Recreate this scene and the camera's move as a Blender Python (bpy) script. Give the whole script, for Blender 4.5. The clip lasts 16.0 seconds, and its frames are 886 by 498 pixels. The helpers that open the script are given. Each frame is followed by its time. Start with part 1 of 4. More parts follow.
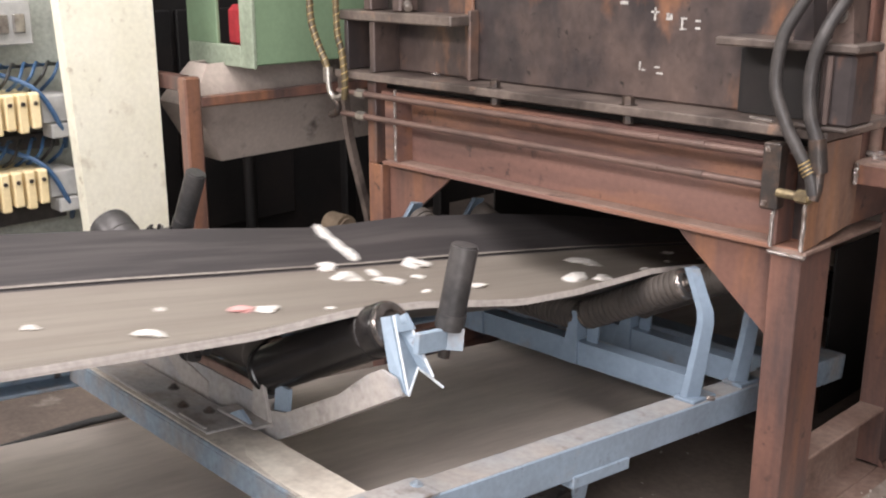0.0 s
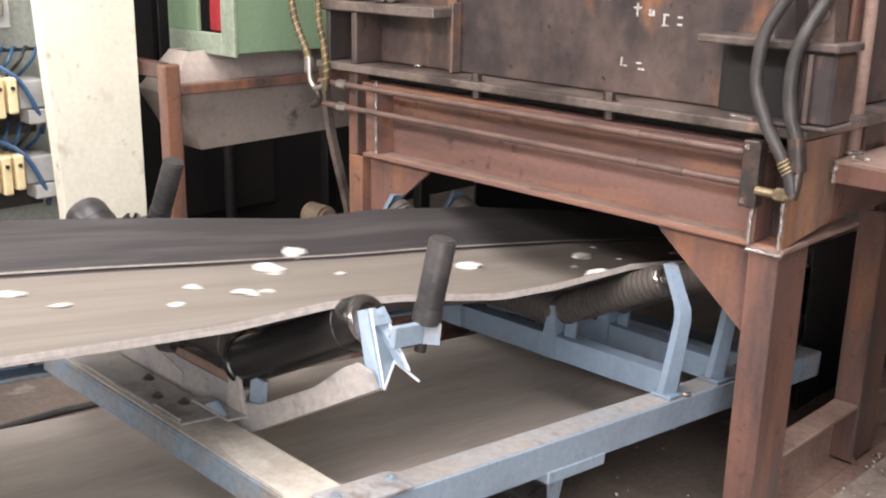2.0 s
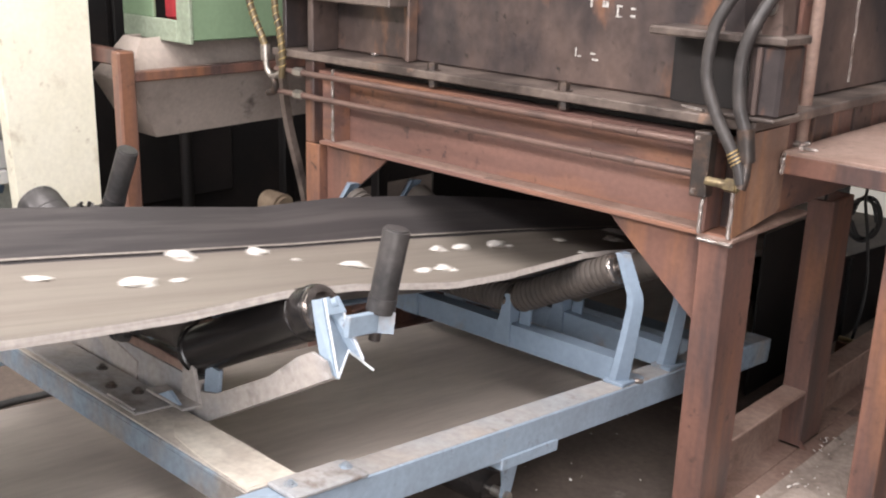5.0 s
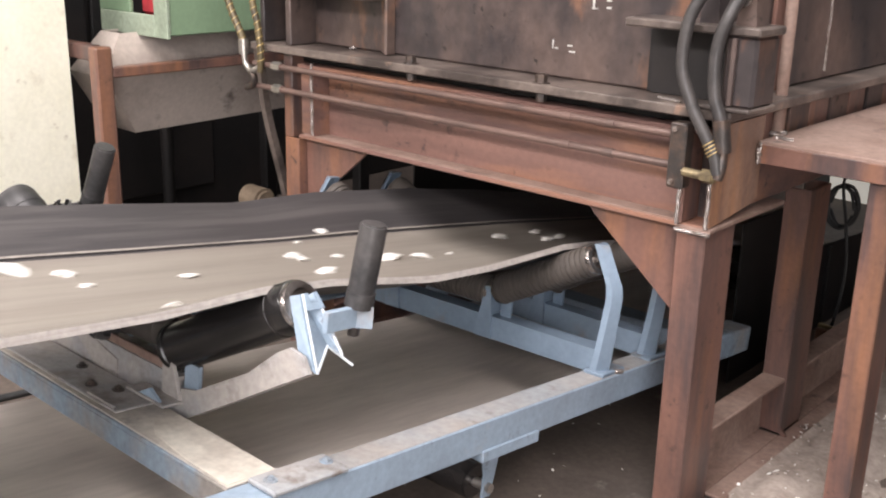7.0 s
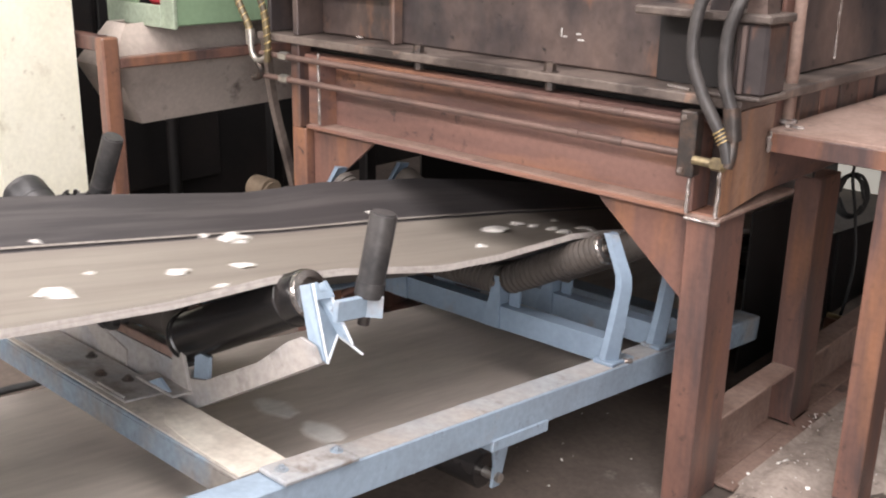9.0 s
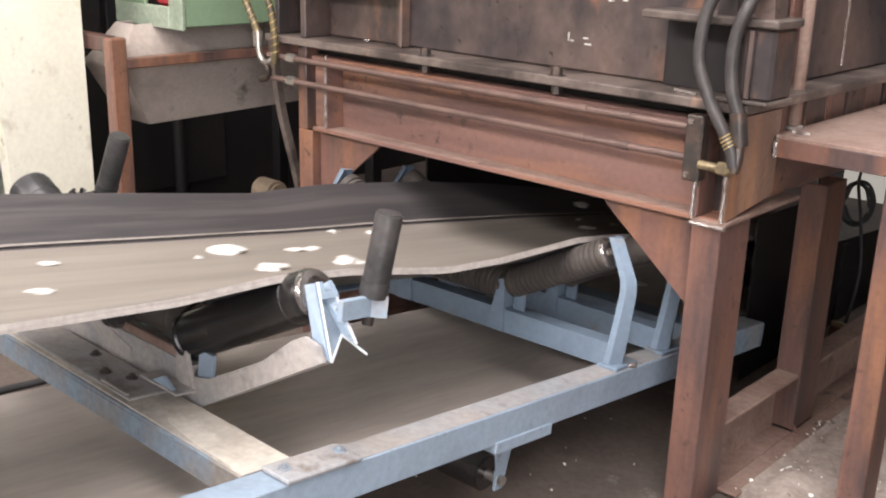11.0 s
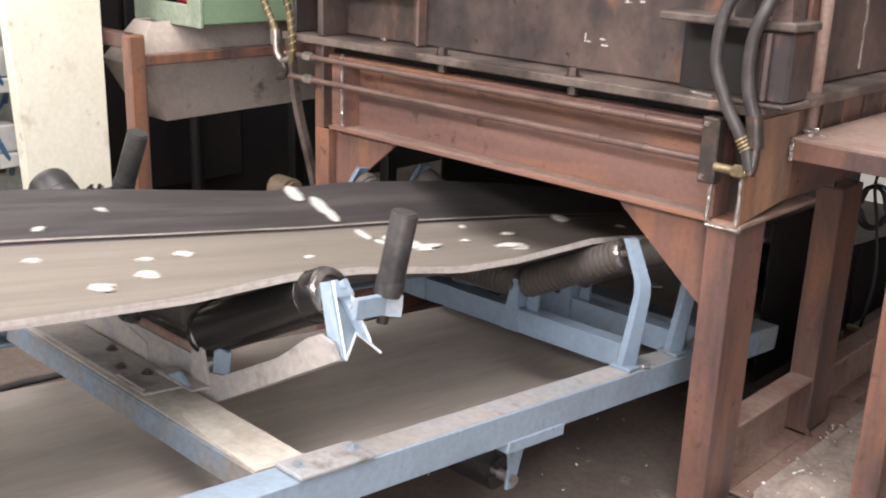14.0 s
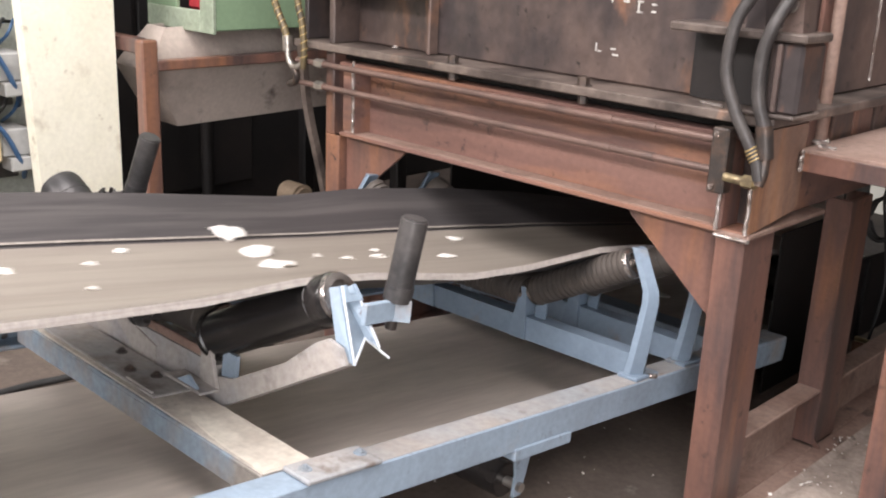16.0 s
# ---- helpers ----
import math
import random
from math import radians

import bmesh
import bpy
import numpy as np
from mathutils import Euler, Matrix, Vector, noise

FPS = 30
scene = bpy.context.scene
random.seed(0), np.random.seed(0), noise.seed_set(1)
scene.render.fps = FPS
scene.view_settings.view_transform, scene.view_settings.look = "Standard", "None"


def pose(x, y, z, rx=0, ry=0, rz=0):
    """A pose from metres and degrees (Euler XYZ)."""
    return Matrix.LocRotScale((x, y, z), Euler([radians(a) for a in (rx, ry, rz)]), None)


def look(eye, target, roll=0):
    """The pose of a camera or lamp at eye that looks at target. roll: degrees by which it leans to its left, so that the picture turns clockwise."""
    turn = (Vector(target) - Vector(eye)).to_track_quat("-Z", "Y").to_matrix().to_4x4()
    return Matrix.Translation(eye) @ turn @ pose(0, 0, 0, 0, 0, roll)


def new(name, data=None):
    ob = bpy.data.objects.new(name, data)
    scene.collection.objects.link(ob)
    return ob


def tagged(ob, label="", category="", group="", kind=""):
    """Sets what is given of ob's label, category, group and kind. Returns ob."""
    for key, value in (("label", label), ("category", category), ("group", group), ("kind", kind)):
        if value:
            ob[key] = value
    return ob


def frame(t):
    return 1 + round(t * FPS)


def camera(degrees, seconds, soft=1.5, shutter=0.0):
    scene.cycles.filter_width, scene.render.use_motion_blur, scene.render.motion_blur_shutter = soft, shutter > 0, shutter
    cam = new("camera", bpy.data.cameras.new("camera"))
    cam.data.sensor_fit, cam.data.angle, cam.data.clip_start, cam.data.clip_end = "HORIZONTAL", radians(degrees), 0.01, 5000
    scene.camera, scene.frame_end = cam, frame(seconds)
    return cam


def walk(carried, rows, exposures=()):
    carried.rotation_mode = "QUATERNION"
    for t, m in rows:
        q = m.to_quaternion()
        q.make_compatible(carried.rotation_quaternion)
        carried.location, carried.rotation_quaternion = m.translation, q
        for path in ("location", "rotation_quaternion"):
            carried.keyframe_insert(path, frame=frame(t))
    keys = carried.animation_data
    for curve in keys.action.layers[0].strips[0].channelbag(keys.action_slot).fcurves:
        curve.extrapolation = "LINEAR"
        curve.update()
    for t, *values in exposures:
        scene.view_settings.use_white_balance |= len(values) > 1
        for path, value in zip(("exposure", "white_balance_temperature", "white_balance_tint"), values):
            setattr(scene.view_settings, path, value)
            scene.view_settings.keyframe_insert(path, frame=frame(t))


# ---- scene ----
cam = camera(46.2, 16.0, 2.1, 0.6)
PATH = [
    (0, (1.157, -2.193, 1.455), (-0.23, -0.861, 0.904), 0.0),
    (0.5, (1.153, -2.194, 1.455), (-0.234, -0.861, 0.908), 0.1),
    (1, (1.153, -2.194, 1.458), (-0.233, -0.86, 0.911), 0.5),
    (1.5, (1.154, -2.191, 1.459), (-0.217, -0.845, 0.902), 0.7),
    (2, (1.155, -2.182, 1.458), (-0.203, -0.828, 0.891), 1.1),
    (2.5, (1.162, -2.175, 1.462), (-0.185, -0.814, 0.886), 1.0),
    (3, (1.16, -2.179, 1.466), (-0.17, -0.804, 0.881), 1.1),
    (3.5, (1.172, -2.177, 1.469), (-0.151, -0.795, 0.884), 1.1),
    (4, (1.168, -2.188, 1.469), (-0.147, -0.798, 0.886), 1.3),
    (6.5, (1.187, -2.172, 1.471), (-0.09, -0.756, 0.866), 1.8),
    (7, (1.188, -2.173, 1.479), (-0.087, -0.757, 0.871), 1.3),
    (7.5, (1.183, -2.179, 1.472), (-0.094, -0.763, 0.869), 1.3),
    (8, (1.182, -2.179, 1.47), (-0.099, -0.768, 0.863), 1.4),
    (8.5, (1.177, -2.178, 1.475), (-0.1, -0.77, 0.853), 1.2),
    (9, (1.177, -2.177, 1.471), (-0.101, -0.77, 0.848), 1.1),
    (11.5, (1.18, -2.183, 1.46), (-0.112, -0.781, 0.855), 1.9),
    (12, (1.179, -2.185, 1.46), (-0.115, -0.784, 0.858), 2.2),
    (12.5, (1.175, -2.188, 1.46), (-0.122, -0.791, 0.856), 2.1),
    (13, (1.173, -2.19, 1.455), (-0.132, -0.801, 0.847), 2.2),
    (13.5, (1.18, -2.187, 1.46), (-0.126, -0.802, 0.848), 2.2),
    (14, (1.182, -2.188, 1.464), (-0.124, -0.802, 0.85), 2.0),
    (14.5, (1.179, -2.194, 1.465), (-0.126, -0.806, 0.854), 2.1),
    (15, (1.174, -2.197, 1.464), (-0.139, -0.815, 0.857), 2.1),
    (15.5, (1.185, -2.198, 1.464), (-0.133, -0.82, 0.863), 2.2),
    (16, (1.187, -2.196, 1.463), (-0.134, -0.818, 0.864), 2.5),
]
walk(cam, [(t, look(eye, target, roll)) for t, eye, target, roll in PATH], [(0.0, -0.22), (0.5, -0.12), (2.5, 0.0), (16.0, 0.0)])

# ---- light ----
world = bpy.data.worlds.new("hall_sky")
scene.world = world
world.use_nodes = True
wn = world.node_tree.nodes
sky = wn.new("ShaderNodeTexSky")
sky.sky_type, sky.sun_disc = "NISHITA", False
sky.sun_elevation, sky.sun_rotation = radians(42), radians(120)
world.node_tree.links.new(sky.outputs[0], wn["Background"].inputs[0])
wn["Background"].inputs[1].default_value = 0.1


def opening_light(name, m, sx, sy, power, colour):
    d = bpy.data.lights.new(name, "AREA")
    d.shape, d.size, d.size_y, d.energy, d.color = "RECTANGLE", sx, sy, power, colour
    ob = new(name, d)
    ob.matrix_world = m
    return ob


# area lamps for assumed, unseen openings: gate beside the camera, window band behind it, two roof lights
opening_light("assumed_gate_light", look((3.35, -4.6, 1.9), (-0.3, -1.5, 0.45)), 3.0, 3.0, 205, (1.0, 0.96, 0.98))
opening_light("assumed_side_roof_light", look((1.3, 2.1, 4.95), (0.7, 0.9, 0.9)), 1.7, 0.8, 120, (1.0, 0.965, 0.98))
opening_light("assumed_window_light", look((-1.3, -6.85, 4.5), (-0.9, 0.0, 0.6)), 6.0, 0.7, 560, (1.0, 0.92, 0.908))
opening_light("assumed_roof_light", look((0.6, -2.4, 4.95), (0.6, -2.35, 0.0)), 5.4, 3.3, 470, (1.0, 0.93, 0.912))
scene.view_settings.exposure = 0.0


# ---- materials ----
def material(name, base, rough=0.6, metal=0.0, second=None, mix_scale=6.0, mix_lo=0.45, mix_hi=0.65, grain=0.25, grain_scale=60.0,
             bump=0.15, bump_scale=90.0, stretch=(1, 1, 1), third=None, third_scale=22.0, third_lo=0.62, third_hi=0.7, rough2=None, streaky=False, spots=None):
    """A worn surface: base colour, large patches of a second colour, spots of a third, fine grain and relief."""
    m = bpy.data.materials.new(name)
    m.use_nodes = True
    n, l = m.node_tree.nodes, m.node_tree.links
    bsdf = n["Principled BSDF"]
    co = n.new("ShaderNodeTexCoord")
    mp = n.new("ShaderNodeMapping")
    mp.inputs["Scale"].default_value = stretch
    l.new(co.outputs["Object"], mp.inputs[0])
    info = n.new("ShaderNodeObjectInfo")
    shift = n.new("ShaderNodeVectorMath")
    shift.operation = "MULTIPLY_ADD"
    l.new(info.outputs["Random"], shift.inputs[0])
    shift.inputs[1].default_value = (7.3, 4.1, 9.7)
    l.new(mp.outputs[0], shift.inputs[2])

    plain = n.new("ShaderNodeVectorMath")
    plain.operation = "MULTIPLY_ADD"
    l.new(info.outputs["Random"], plain.inputs[0])
    plain.inputs[1].default_value = (3.3, 8.1, 5.7)
    l.new(co.outputs["Object"], plain.inputs[2])

    def tex(scale, detail=5.0, fine=False):
        t = n.new("ShaderNodeTexNoise")
        t.inputs["Scale"].default_value, t.inputs["Detail"].default_value = scale, detail
        t.inputs["Roughness"].default_value = 0.6
        l.new((plain if fine and not streaky else shift).outputs[0], t.inputs["Vector"])
        return t.outputs[0]

    def ramp(value, lo, hi):
        r = n.new("ShaderNodeMapRange")
        l.new(value, r.inputs[0])
        r.inputs[1].default_value, r.inputs[2].default_value = lo, hi
        return r.outputs[0]

    def blend(fac, a, b, mode="MIX"):
        x = n.new("ShaderNodeMix")
        x.data_type, x.blend_type = "RGBA", mode
        if isinstance(fac, float):
            x.inputs[0].default_value = fac
        else:
            l.new(fac, x.inputs[0])
        for sock, v in ((x.inputs[6], a), (x.inputs[7], b)):
            if isinstance(v, tuple):
                sock.default_value = (*v, 1)
            else:
                l.new(v, sock)
        return x.outputs[2]

    colour = base
    fac = None
    if second:
        fac = ramp(tex(mix_scale), mix_lo, mix_hi)
        colour = blend(fac, colour, second)
    if third:
        colour = blend(ramp(tex(third_scale), third_lo, third_hi), colour, third)
    if spots:      # scattered small stains and chips, gathered in patches
        both = n.new("ShaderNodeMath")
        both.operation = "MULTIPLY"
        l.new(ramp(tex(27.0, 4.0, True), 0.6, 0.7), both.inputs[0])
        l.new(ramp(tex(5.0, 3.0, True), 0.46, 0.6), both.inputs[1])
        colour = blend(both.outputs[0], colour, spots)
    g = ramp(tex(grain_scale, 3.0, True), 0.25, 0.75)
    dark = blend(g, (1 - grain,) * 3, (1 + grain * 0.5,) * 3)
    colour = blend(1.0, colour, dark, "MULTIPLY")
    l.new(colour, bsdf.inputs["Base Color"])
    bsdf.inputs["Metallic"].default_value = metal
    if fac is not None and rough2 is not None:
        r = n.new("ShaderNodeMapRange")
        l.new(fac, r.inputs[0])
        r.inputs[3].default_value, r.inputs[4].default_value = rough, rough2
        l.new(r.outputs[0], bsdf.inputs["Roughness"])
    else:
        bsdf.inputs["Roughness"].default_value = rough
    if bump:
        b = n.new("ShaderNodeBump")
        b.inputs["Strength"].default_value, b.inputs["Distance"].default_value = bump, 0.004
        l.new(tex(bump_scale, 4.0, True), b.inputs["Height"])
        l.new(b.outputs[0], bsdf.inputs["Normal"])
    return m


RUST = material("red_oxide_steel", (0.2, 0.106, 0.082), 0.36, 0.0, (0.08, 0.056, 0.053), 4, 0.44, 0.64, stretch=(2.2, 2.2, 0.35), third=(0.32, 0.148, 0.076), third_scale=3.5, third_lo=0.52, third_hi=0.76, rough2=0.28, grain=0.14, bump=0.09, spots=(0.05, 0.036, 0.032))
ORANGE = material("flame_cut_orange_steel", (0.4, 0.2, 0.105), 0.4, 0.0, (0.22, 0.12, 0.08), 18, 0.44, 0.6, stretch=(1, 1, 0.12), third=(0.29, 0.2, 0.165), third_scale=6, third_lo=0.5, third_hi=0.7, grain=0.2, bump=0.08)
RUST_BEAM = material("red_oxide_channel", (0.228, 0.129, 0.106), 0.34, 0.0, (0.105, 0.064, 0.057), 3.5, 0.4, 0.66, stretch=(0.3, 1, 2.0), third=(0.33, 0.162, 0.095), third_scale=4, third_lo=0.5, third_hi=0.74, grain=0.14, bump=0.09, spots=(0.05, 0.036, 0.033))
PIPE = material("brown_oxidised_pipe", (0.17, 0.11, 0.092), 0.36, 0.2, (0.11, 0.075, 0.065), 9, grain=0.12, bump=0.04)
SOOT = material("dark_mill_scale_steel", (0.062, 0.052, 0.052), 0.34, 0.3, (0.15, 0.106, 0.09), 3.0, 0.42, 0.64, stretch=(1, 1, 0.5), third=(0.33, 0.16, 0.09), third_scale=5.5, third_lo=0.58, third_hi=0.78, rough2=0.5, grain=0.25, grain_scale=25, bump=0.1, spots=(0.02, 0.018, 0.018))
PLATE = material("oily_flange_plate", (0.18, 0.145, 0.125), 0.38, 0.2, (0.07, 0.056, 0.05), 6, 0.42, 0.6, third=(0.3, 0.2, 0.15), third_scale=9)
BLUE = material("grey_blue_paint", (0.3, 0.38, 0.465), 0.38, 0.0, (0.255, 0.315, 0.38), 4, third=(0.31, 0.3, 0.295), third_scale=6, third_lo=0.6, third_hi=0.74, grain=0.15, bump=0.07, spots=(0.09, 0.075, 0.066))
# the grey-blue paint again, darkened for the shade under belt and press
SHADED_BLUE = material("shaded_idler_blue", (0.2, 0.262, 0.335), 0.36, 0.0, (0.165, 0.215, 0.275), 5, third=(0.2, 0.19, 0.18), third_scale=7, third_lo=0.6, third_hi=0.74, grain=0.12, bump=0.06)
BLUE_DUSTY = material("dust_caked_blue_paint", (0.4, 0.365, 0.335), 0.85, 0.0, (0.33, 0.325, 0.325), 6, 0.44, 0.66, third=(0.22, 0.192, 0.17), third_scale=9, third_lo=0.57, third_hi=0.72, grain=0.2, bump=0.25)
RAIL_TOP = material("dust_film_on_blue", (0.33, 0.345, 0.36), 0.6, 0.0, (0.37, 0.34, 0.315), 5, 0.36, 0.64, third=(0.2, 0.17, 0.15), third_scale=12, third_lo=0.6, third_hi=0.72, grain=0.2, bump=0.15)
RUST_DUSTY = material("dust_on_red_oxide", (0.31, 0.215, 0.175), 0.7, 0.0, (0.22, 0.14, 0.11), 5, 0.42, 0.64, third=(0.12, 0.085, 0.072), third_scale=9, third_lo=0.62, third_hi=0.74)
# grime, plus a darker base for the shaded front of the cross channel
BLUE_GRIMY = material("grimy_shaded_blue_paint", (0.25, 0.315, 0.38), 0.5, 0.0, (0.3, 0.275, 0.25), 5, 0.45, 0.6, stretch=(1, 1, 0.6), third=(0.1, 0.088, 0.08), third_scale=9, third_lo=0.58, third_hi=0.7)
DIRT = material("swept_dirt", (0.41, 0.345, 0.3), 0.95, 0.0, (0.3, 0.245, 0.21), 9, third=(0.14, 0.115, 0.1), third_scale=20, bump=0.5, bump_scale=60)
DUST_PALE = material("pale_dust_drift", (0.7, 0.655, 0.57), 0.9, 0.0, (0.5, 0.45, 0.385), 6, grain=0.15, bump=0.2)
DUST = material("pale_dust_layer", (0.6, 0.55, 0.48), 0.9, 0.0, (0.45, 0.41, 0.365), 7, third=(0.24, 0.21, 0.185), third_scale=9, third_lo=0.6, third_hi=0.76, grain=0.2)
RUBBER = material("black_belt_rubber", (0.057, 0.052, 0.053), 0.5, 0.0, (0.088, 0.08, 0.079), 4, stretch=(9, 0.12, 9), grain=0.1, grain_scale=22, bump=0.05, streaky=True)
# cream holds dust and the bright grazing reflection, put into the colour
BELT_DUST_SHEEN = material("dusty_belt_sheen", (0.265, 0.236, 0.203), 0.55, 0.0, (0.22, 0.193, 0.166), 3, stretch=(7, 0.12, 7), grain=0.07, grain_scale=25, bump=0.04, streaky=True)
RIDGE = material("worn_rubber_ridge", (0.3, 0.27, 0.24), 0.7, 0.0, (0.2, 0.175, 0.155), 5, stretch=(4, 0.4, 20))
BELT_EDGE = material("worn_belt_edge", (0.44, 0.4, 0.37), 0.7, 0.0, (0.34, 0.305, 0.28), 5, stretch=(4, 0.4, 20), bump=0.1)
# dusty strand, its colour raised to make up for light the belt blocks
RETURN = material("return_belt_lightened", (0.66, 0.59, 0.52), 0.55, 0.0, (0.46, 0.405, 0.36), 2, 0.35, 0.7, stretch=(2.6, 0.4, 2.6), grain=0.12, grain_scale=20, bump=0.04, streaky=True)
ROLL = material("black_roll_shell", (0.014, 0.013, 0.013), 0.26, 0.0, (0.024, 0.021, 0.02), 9, stretch=(1, 1, 3), grain=0.15, bump=0.03)
ROLL_DUSTY = material("dust_covered_roll", (0.085, 0.072, 0.062), 0.6, 0.0, (0.055, 0.048, 0.044), 14, stretch=(6, 0.6, 0.6), bump=0.2)
GUIDE = material("dark_worn_steel", (0.05, 0.049, 0.05), 0.38, 0.3, (0.1, 0.094, 0.092), 9, bump=0.12)
CAP = material("bare_steel_cap", (0.42, 0.385, 0.36), 0.27, 0.9, (0.16, 0.14, 0.13), 14, bump=0.04)
CREAM = material("cream_enamel", (0.88, 0.86, 0.72), 0.45, 0.0, (0.84, 0.82, 0.67), 4, third=(0.6, 0.55, 0.42), third_scale=6, third_lo=0.6, third_hi=0.74, grain=0.08, bump=0.04, spots=(0.55, 0.5, 0.38))
GREEN = material("green_enamel", (0.225, 0.325, 0.205), 0.45, 0.0, (0.19, 0.275, 0.172), 4, third=(0.15, 0.18, 0.12), third_scale=7, third_lo=0.62, third_hi=0.78, grain=0.08, bump=0.03, stretch=(1, 1, 0.4))
GREEN_PALE = material("pale_green_inner", (0.36, 0.42, 0.32), 0.55, 0.0, (0.27, 0.32, 0.24), 6)
RED = material("red_paint", (0.42, 0.04, 0.05), 0.5, 0.0, (0.3, 0.03, 0.04), 6)
GREY_SHEET = material("galvanised_chute_sheet", (0.5, 0.43, 0.38), 0.6, 0.1, (0.38, 0.32, 0.28), 4, third=(0.14, 0.115, 0.1), third_scale=7, third_lo=0.6, third_hi=0.72, grain=0.12)
HOSE = material("hose_rubber", (0.045, 0.041, 0.04), 0.42, 0.0, (0.08, 0.072, 0.068), 14, grain=0.15, bump=0.05)
BRASS_OLD = material("dull_brass", (0.42, 0.34, 0.2), 0.35, 0.7, (0.25, 0.2, 0.13), 25)
HOSE_GOLD = material("brown_gold_sheath", (0.15, 0.115, 0.06), 0.38, 0.3, (0.06, 0.05, 0.035), 18, grain=0.15)
BRASS = material("yellow_armour_wire", (0.5, 0.36, 0.15), 0.45, 0.3, (0.4, 0.3, 0.14), 20)
# pale blue-white for light caught on cut edges
LIT_EDGE = material("lit_paint_edge", (0.66, 0.7, 0.74), 0.45, 0.0, (0.52, 0.57, 0.62), 20)
STEEL = material("bright_fitting_steel", (0.55, 0.52, 0.48), 0.3, 0.85, (0.35, 0.31, 0.28), 25)
BOLT = material("dark_bolt_steel", (0.08, 0.07, 0.065), 0.4, 0.6, (0.14, 0.1, 0.08), 30)
# glow that stands in for a pale lit patch behind the press
GLOW = bpy.data.materials.new("bright_patch_glow")
GLOW.use_nodes = True
GLOW.node_tree.nodes["Principled BSDF"].inputs["Emission Color"].default_value = (1.0, 0.93, 0.82, 1)
GLOW.node_tree.nodes["Principled BSDF"].inputs["Emission Strength"].default_value = 0.4
HOT = bpy.data.materials.new("glowing_hot_steel")
HOT.use_nodes = True
HOT.node_tree.nodes["Principled BSDF"].inputs["Emission Color"].default_value = (1.0, 0.3, 0.09, 1)
HOT.node_tree.nodes["Principled BSDF"].inputs["Emission Strength"].default_value = 7.0
WELD = material("weld_bead", (0.52, 0.47, 0.44), 0.25, 0.7, (0.24, 0.18, 0.15), 45, bump=0.6, bump_scale=160)
FLOOR = material("dirty_concrete", (0.145, 0.115, 0.096), 0.8, 0.0, (0.085, 0.068, 0.058), 2.2, 0.4, 0.65, third=(0.2, 0.172, 0.15), third_scale=6, bump=0.4, bump_scale=40)
# kept dark so the added hall throws back little light
WALL = material("dark_hall_wall", (0.06, 0.052, 0.048), 0.85, 0.0, (0.04, 0.034, 0.03), 1.5, third=(0.1, 0.08, 0.07), third_scale=4)
PALE = material("pale_stone_chip", (0.88, 0.86, 0.82), 0.8, 0.0, (0.7, 0.66, 0.6), 30, grain=0.1)
PAINT = material("white_paint_mark", (0.86, 0.84, 0.8), 0.75, 0.0, (0.72, 0.69, 0.65), 25, grain=0.2)
CHALK = material("white_chalk", (0.5, 0.48, 0.45), 0.9, 0.0, (0.2, 0.18, 0.17), 60, 0.45, 0.6)
PINK = material("pink_chip", (0.75, 0.4, 0.38), 0.8)
TAN = material("tan_machine_paint", (0.24, 0.185, 0.13), 0.55, 0.0, (0.16, 0.12, 0.085), 9, grain=0.15)
# near-black that stands in for deep shade behind and between parts
SHADE_BLACK = material("shade_black", (0.008, 0.007, 0.007), 0.6, 0.0, (0.017, 0.013, 0.012), 3)
YELLOW = material("terminal_plastic", (0.84, 0.7, 0.42), 0.5, 0.0, (0.78, 0.63, 0.36), 9, grain=0.08, bump=0.03)
GREYPLAST = material("grey_plastic", (0.45, 0.45, 0.44), 0.5, 0.0, (0.36, 0.36, 0.35), 9, grain=0.08, bump=0.03)
BLUEWIRE = material("blue_wire", (0.035, 0.09, 0.19), 0.5)
CABINET = material("grey_cabinet_backplate", (0.5, 0.53, 0.48), 0.5, 0.0, (0.44, 0.46, 0.42), 5)
CABLE = material("black_cable", (0.03, 0.03, 0.03), 0.5)


# ---- mesh helpers ----
def box(bm, cx, cy, cz, sx, sy, sz, bevel=0.0, m=None):
    made = bmesh.ops.create_cube(bm, size=1.0, matrix=(m or Matrix()) @ Matrix.LocRotScale((cx, cy, cz), None, (sx, sy, sz)))
    if bevel:
        edges = list({e for v in made["verts"] for e in v.link_edges})
        bmesh.ops.bevel(bm, geom=edges, offset=bevel, segments=1, affect="EDGES")
    return bm


def span(bm, x0, x1, y0, y1, z0, z1, bevel=0.0, m=None):
    return box(bm, (x0 + x1) / 2, (y0 + y1) / 2, (z0 + z1) / 2, x1 - x0, y1 - y0, z1 - z0, bevel, m)


def rod(bm, a, b, r0, r1=None, n=20, bevel=0.0):
    a, b = Vector(a), Vector(b)
    q = (b - a).to_track_quat("Z", "Y").to_matrix().to_4x4()
    made = bmesh.ops.create_cone(bm, cap_ends=True, segments=n, radius1=r0, radius2=r0 if r1 is None else r1, depth=(b - a).length,
                                 matrix=Matrix.Translation((a + b) / 2) @ q)
    if bevel:
        edges = [e for e in {e for v in made["verts"] for e in v.link_edges} if any(len(f.verts) > 4 for f in e.link_faces)]
        bmesh.ops.bevel(bm, geom=edges, offset=bevel, segments=2, affect="EDGES")
    return bm


def prism(bm, outline, lo, hi, axis):
    """An outline of (a, b) points pushed along an axis: 0: a,b are y,z; 1: x,z; 2: x,y."""
    def at(a, b, c):
        return ((c, a, b), (a, c, b), (a, b, c))[axis]
    low = [bm.verts.new(at(a, b, lo)) for a, b in outline]
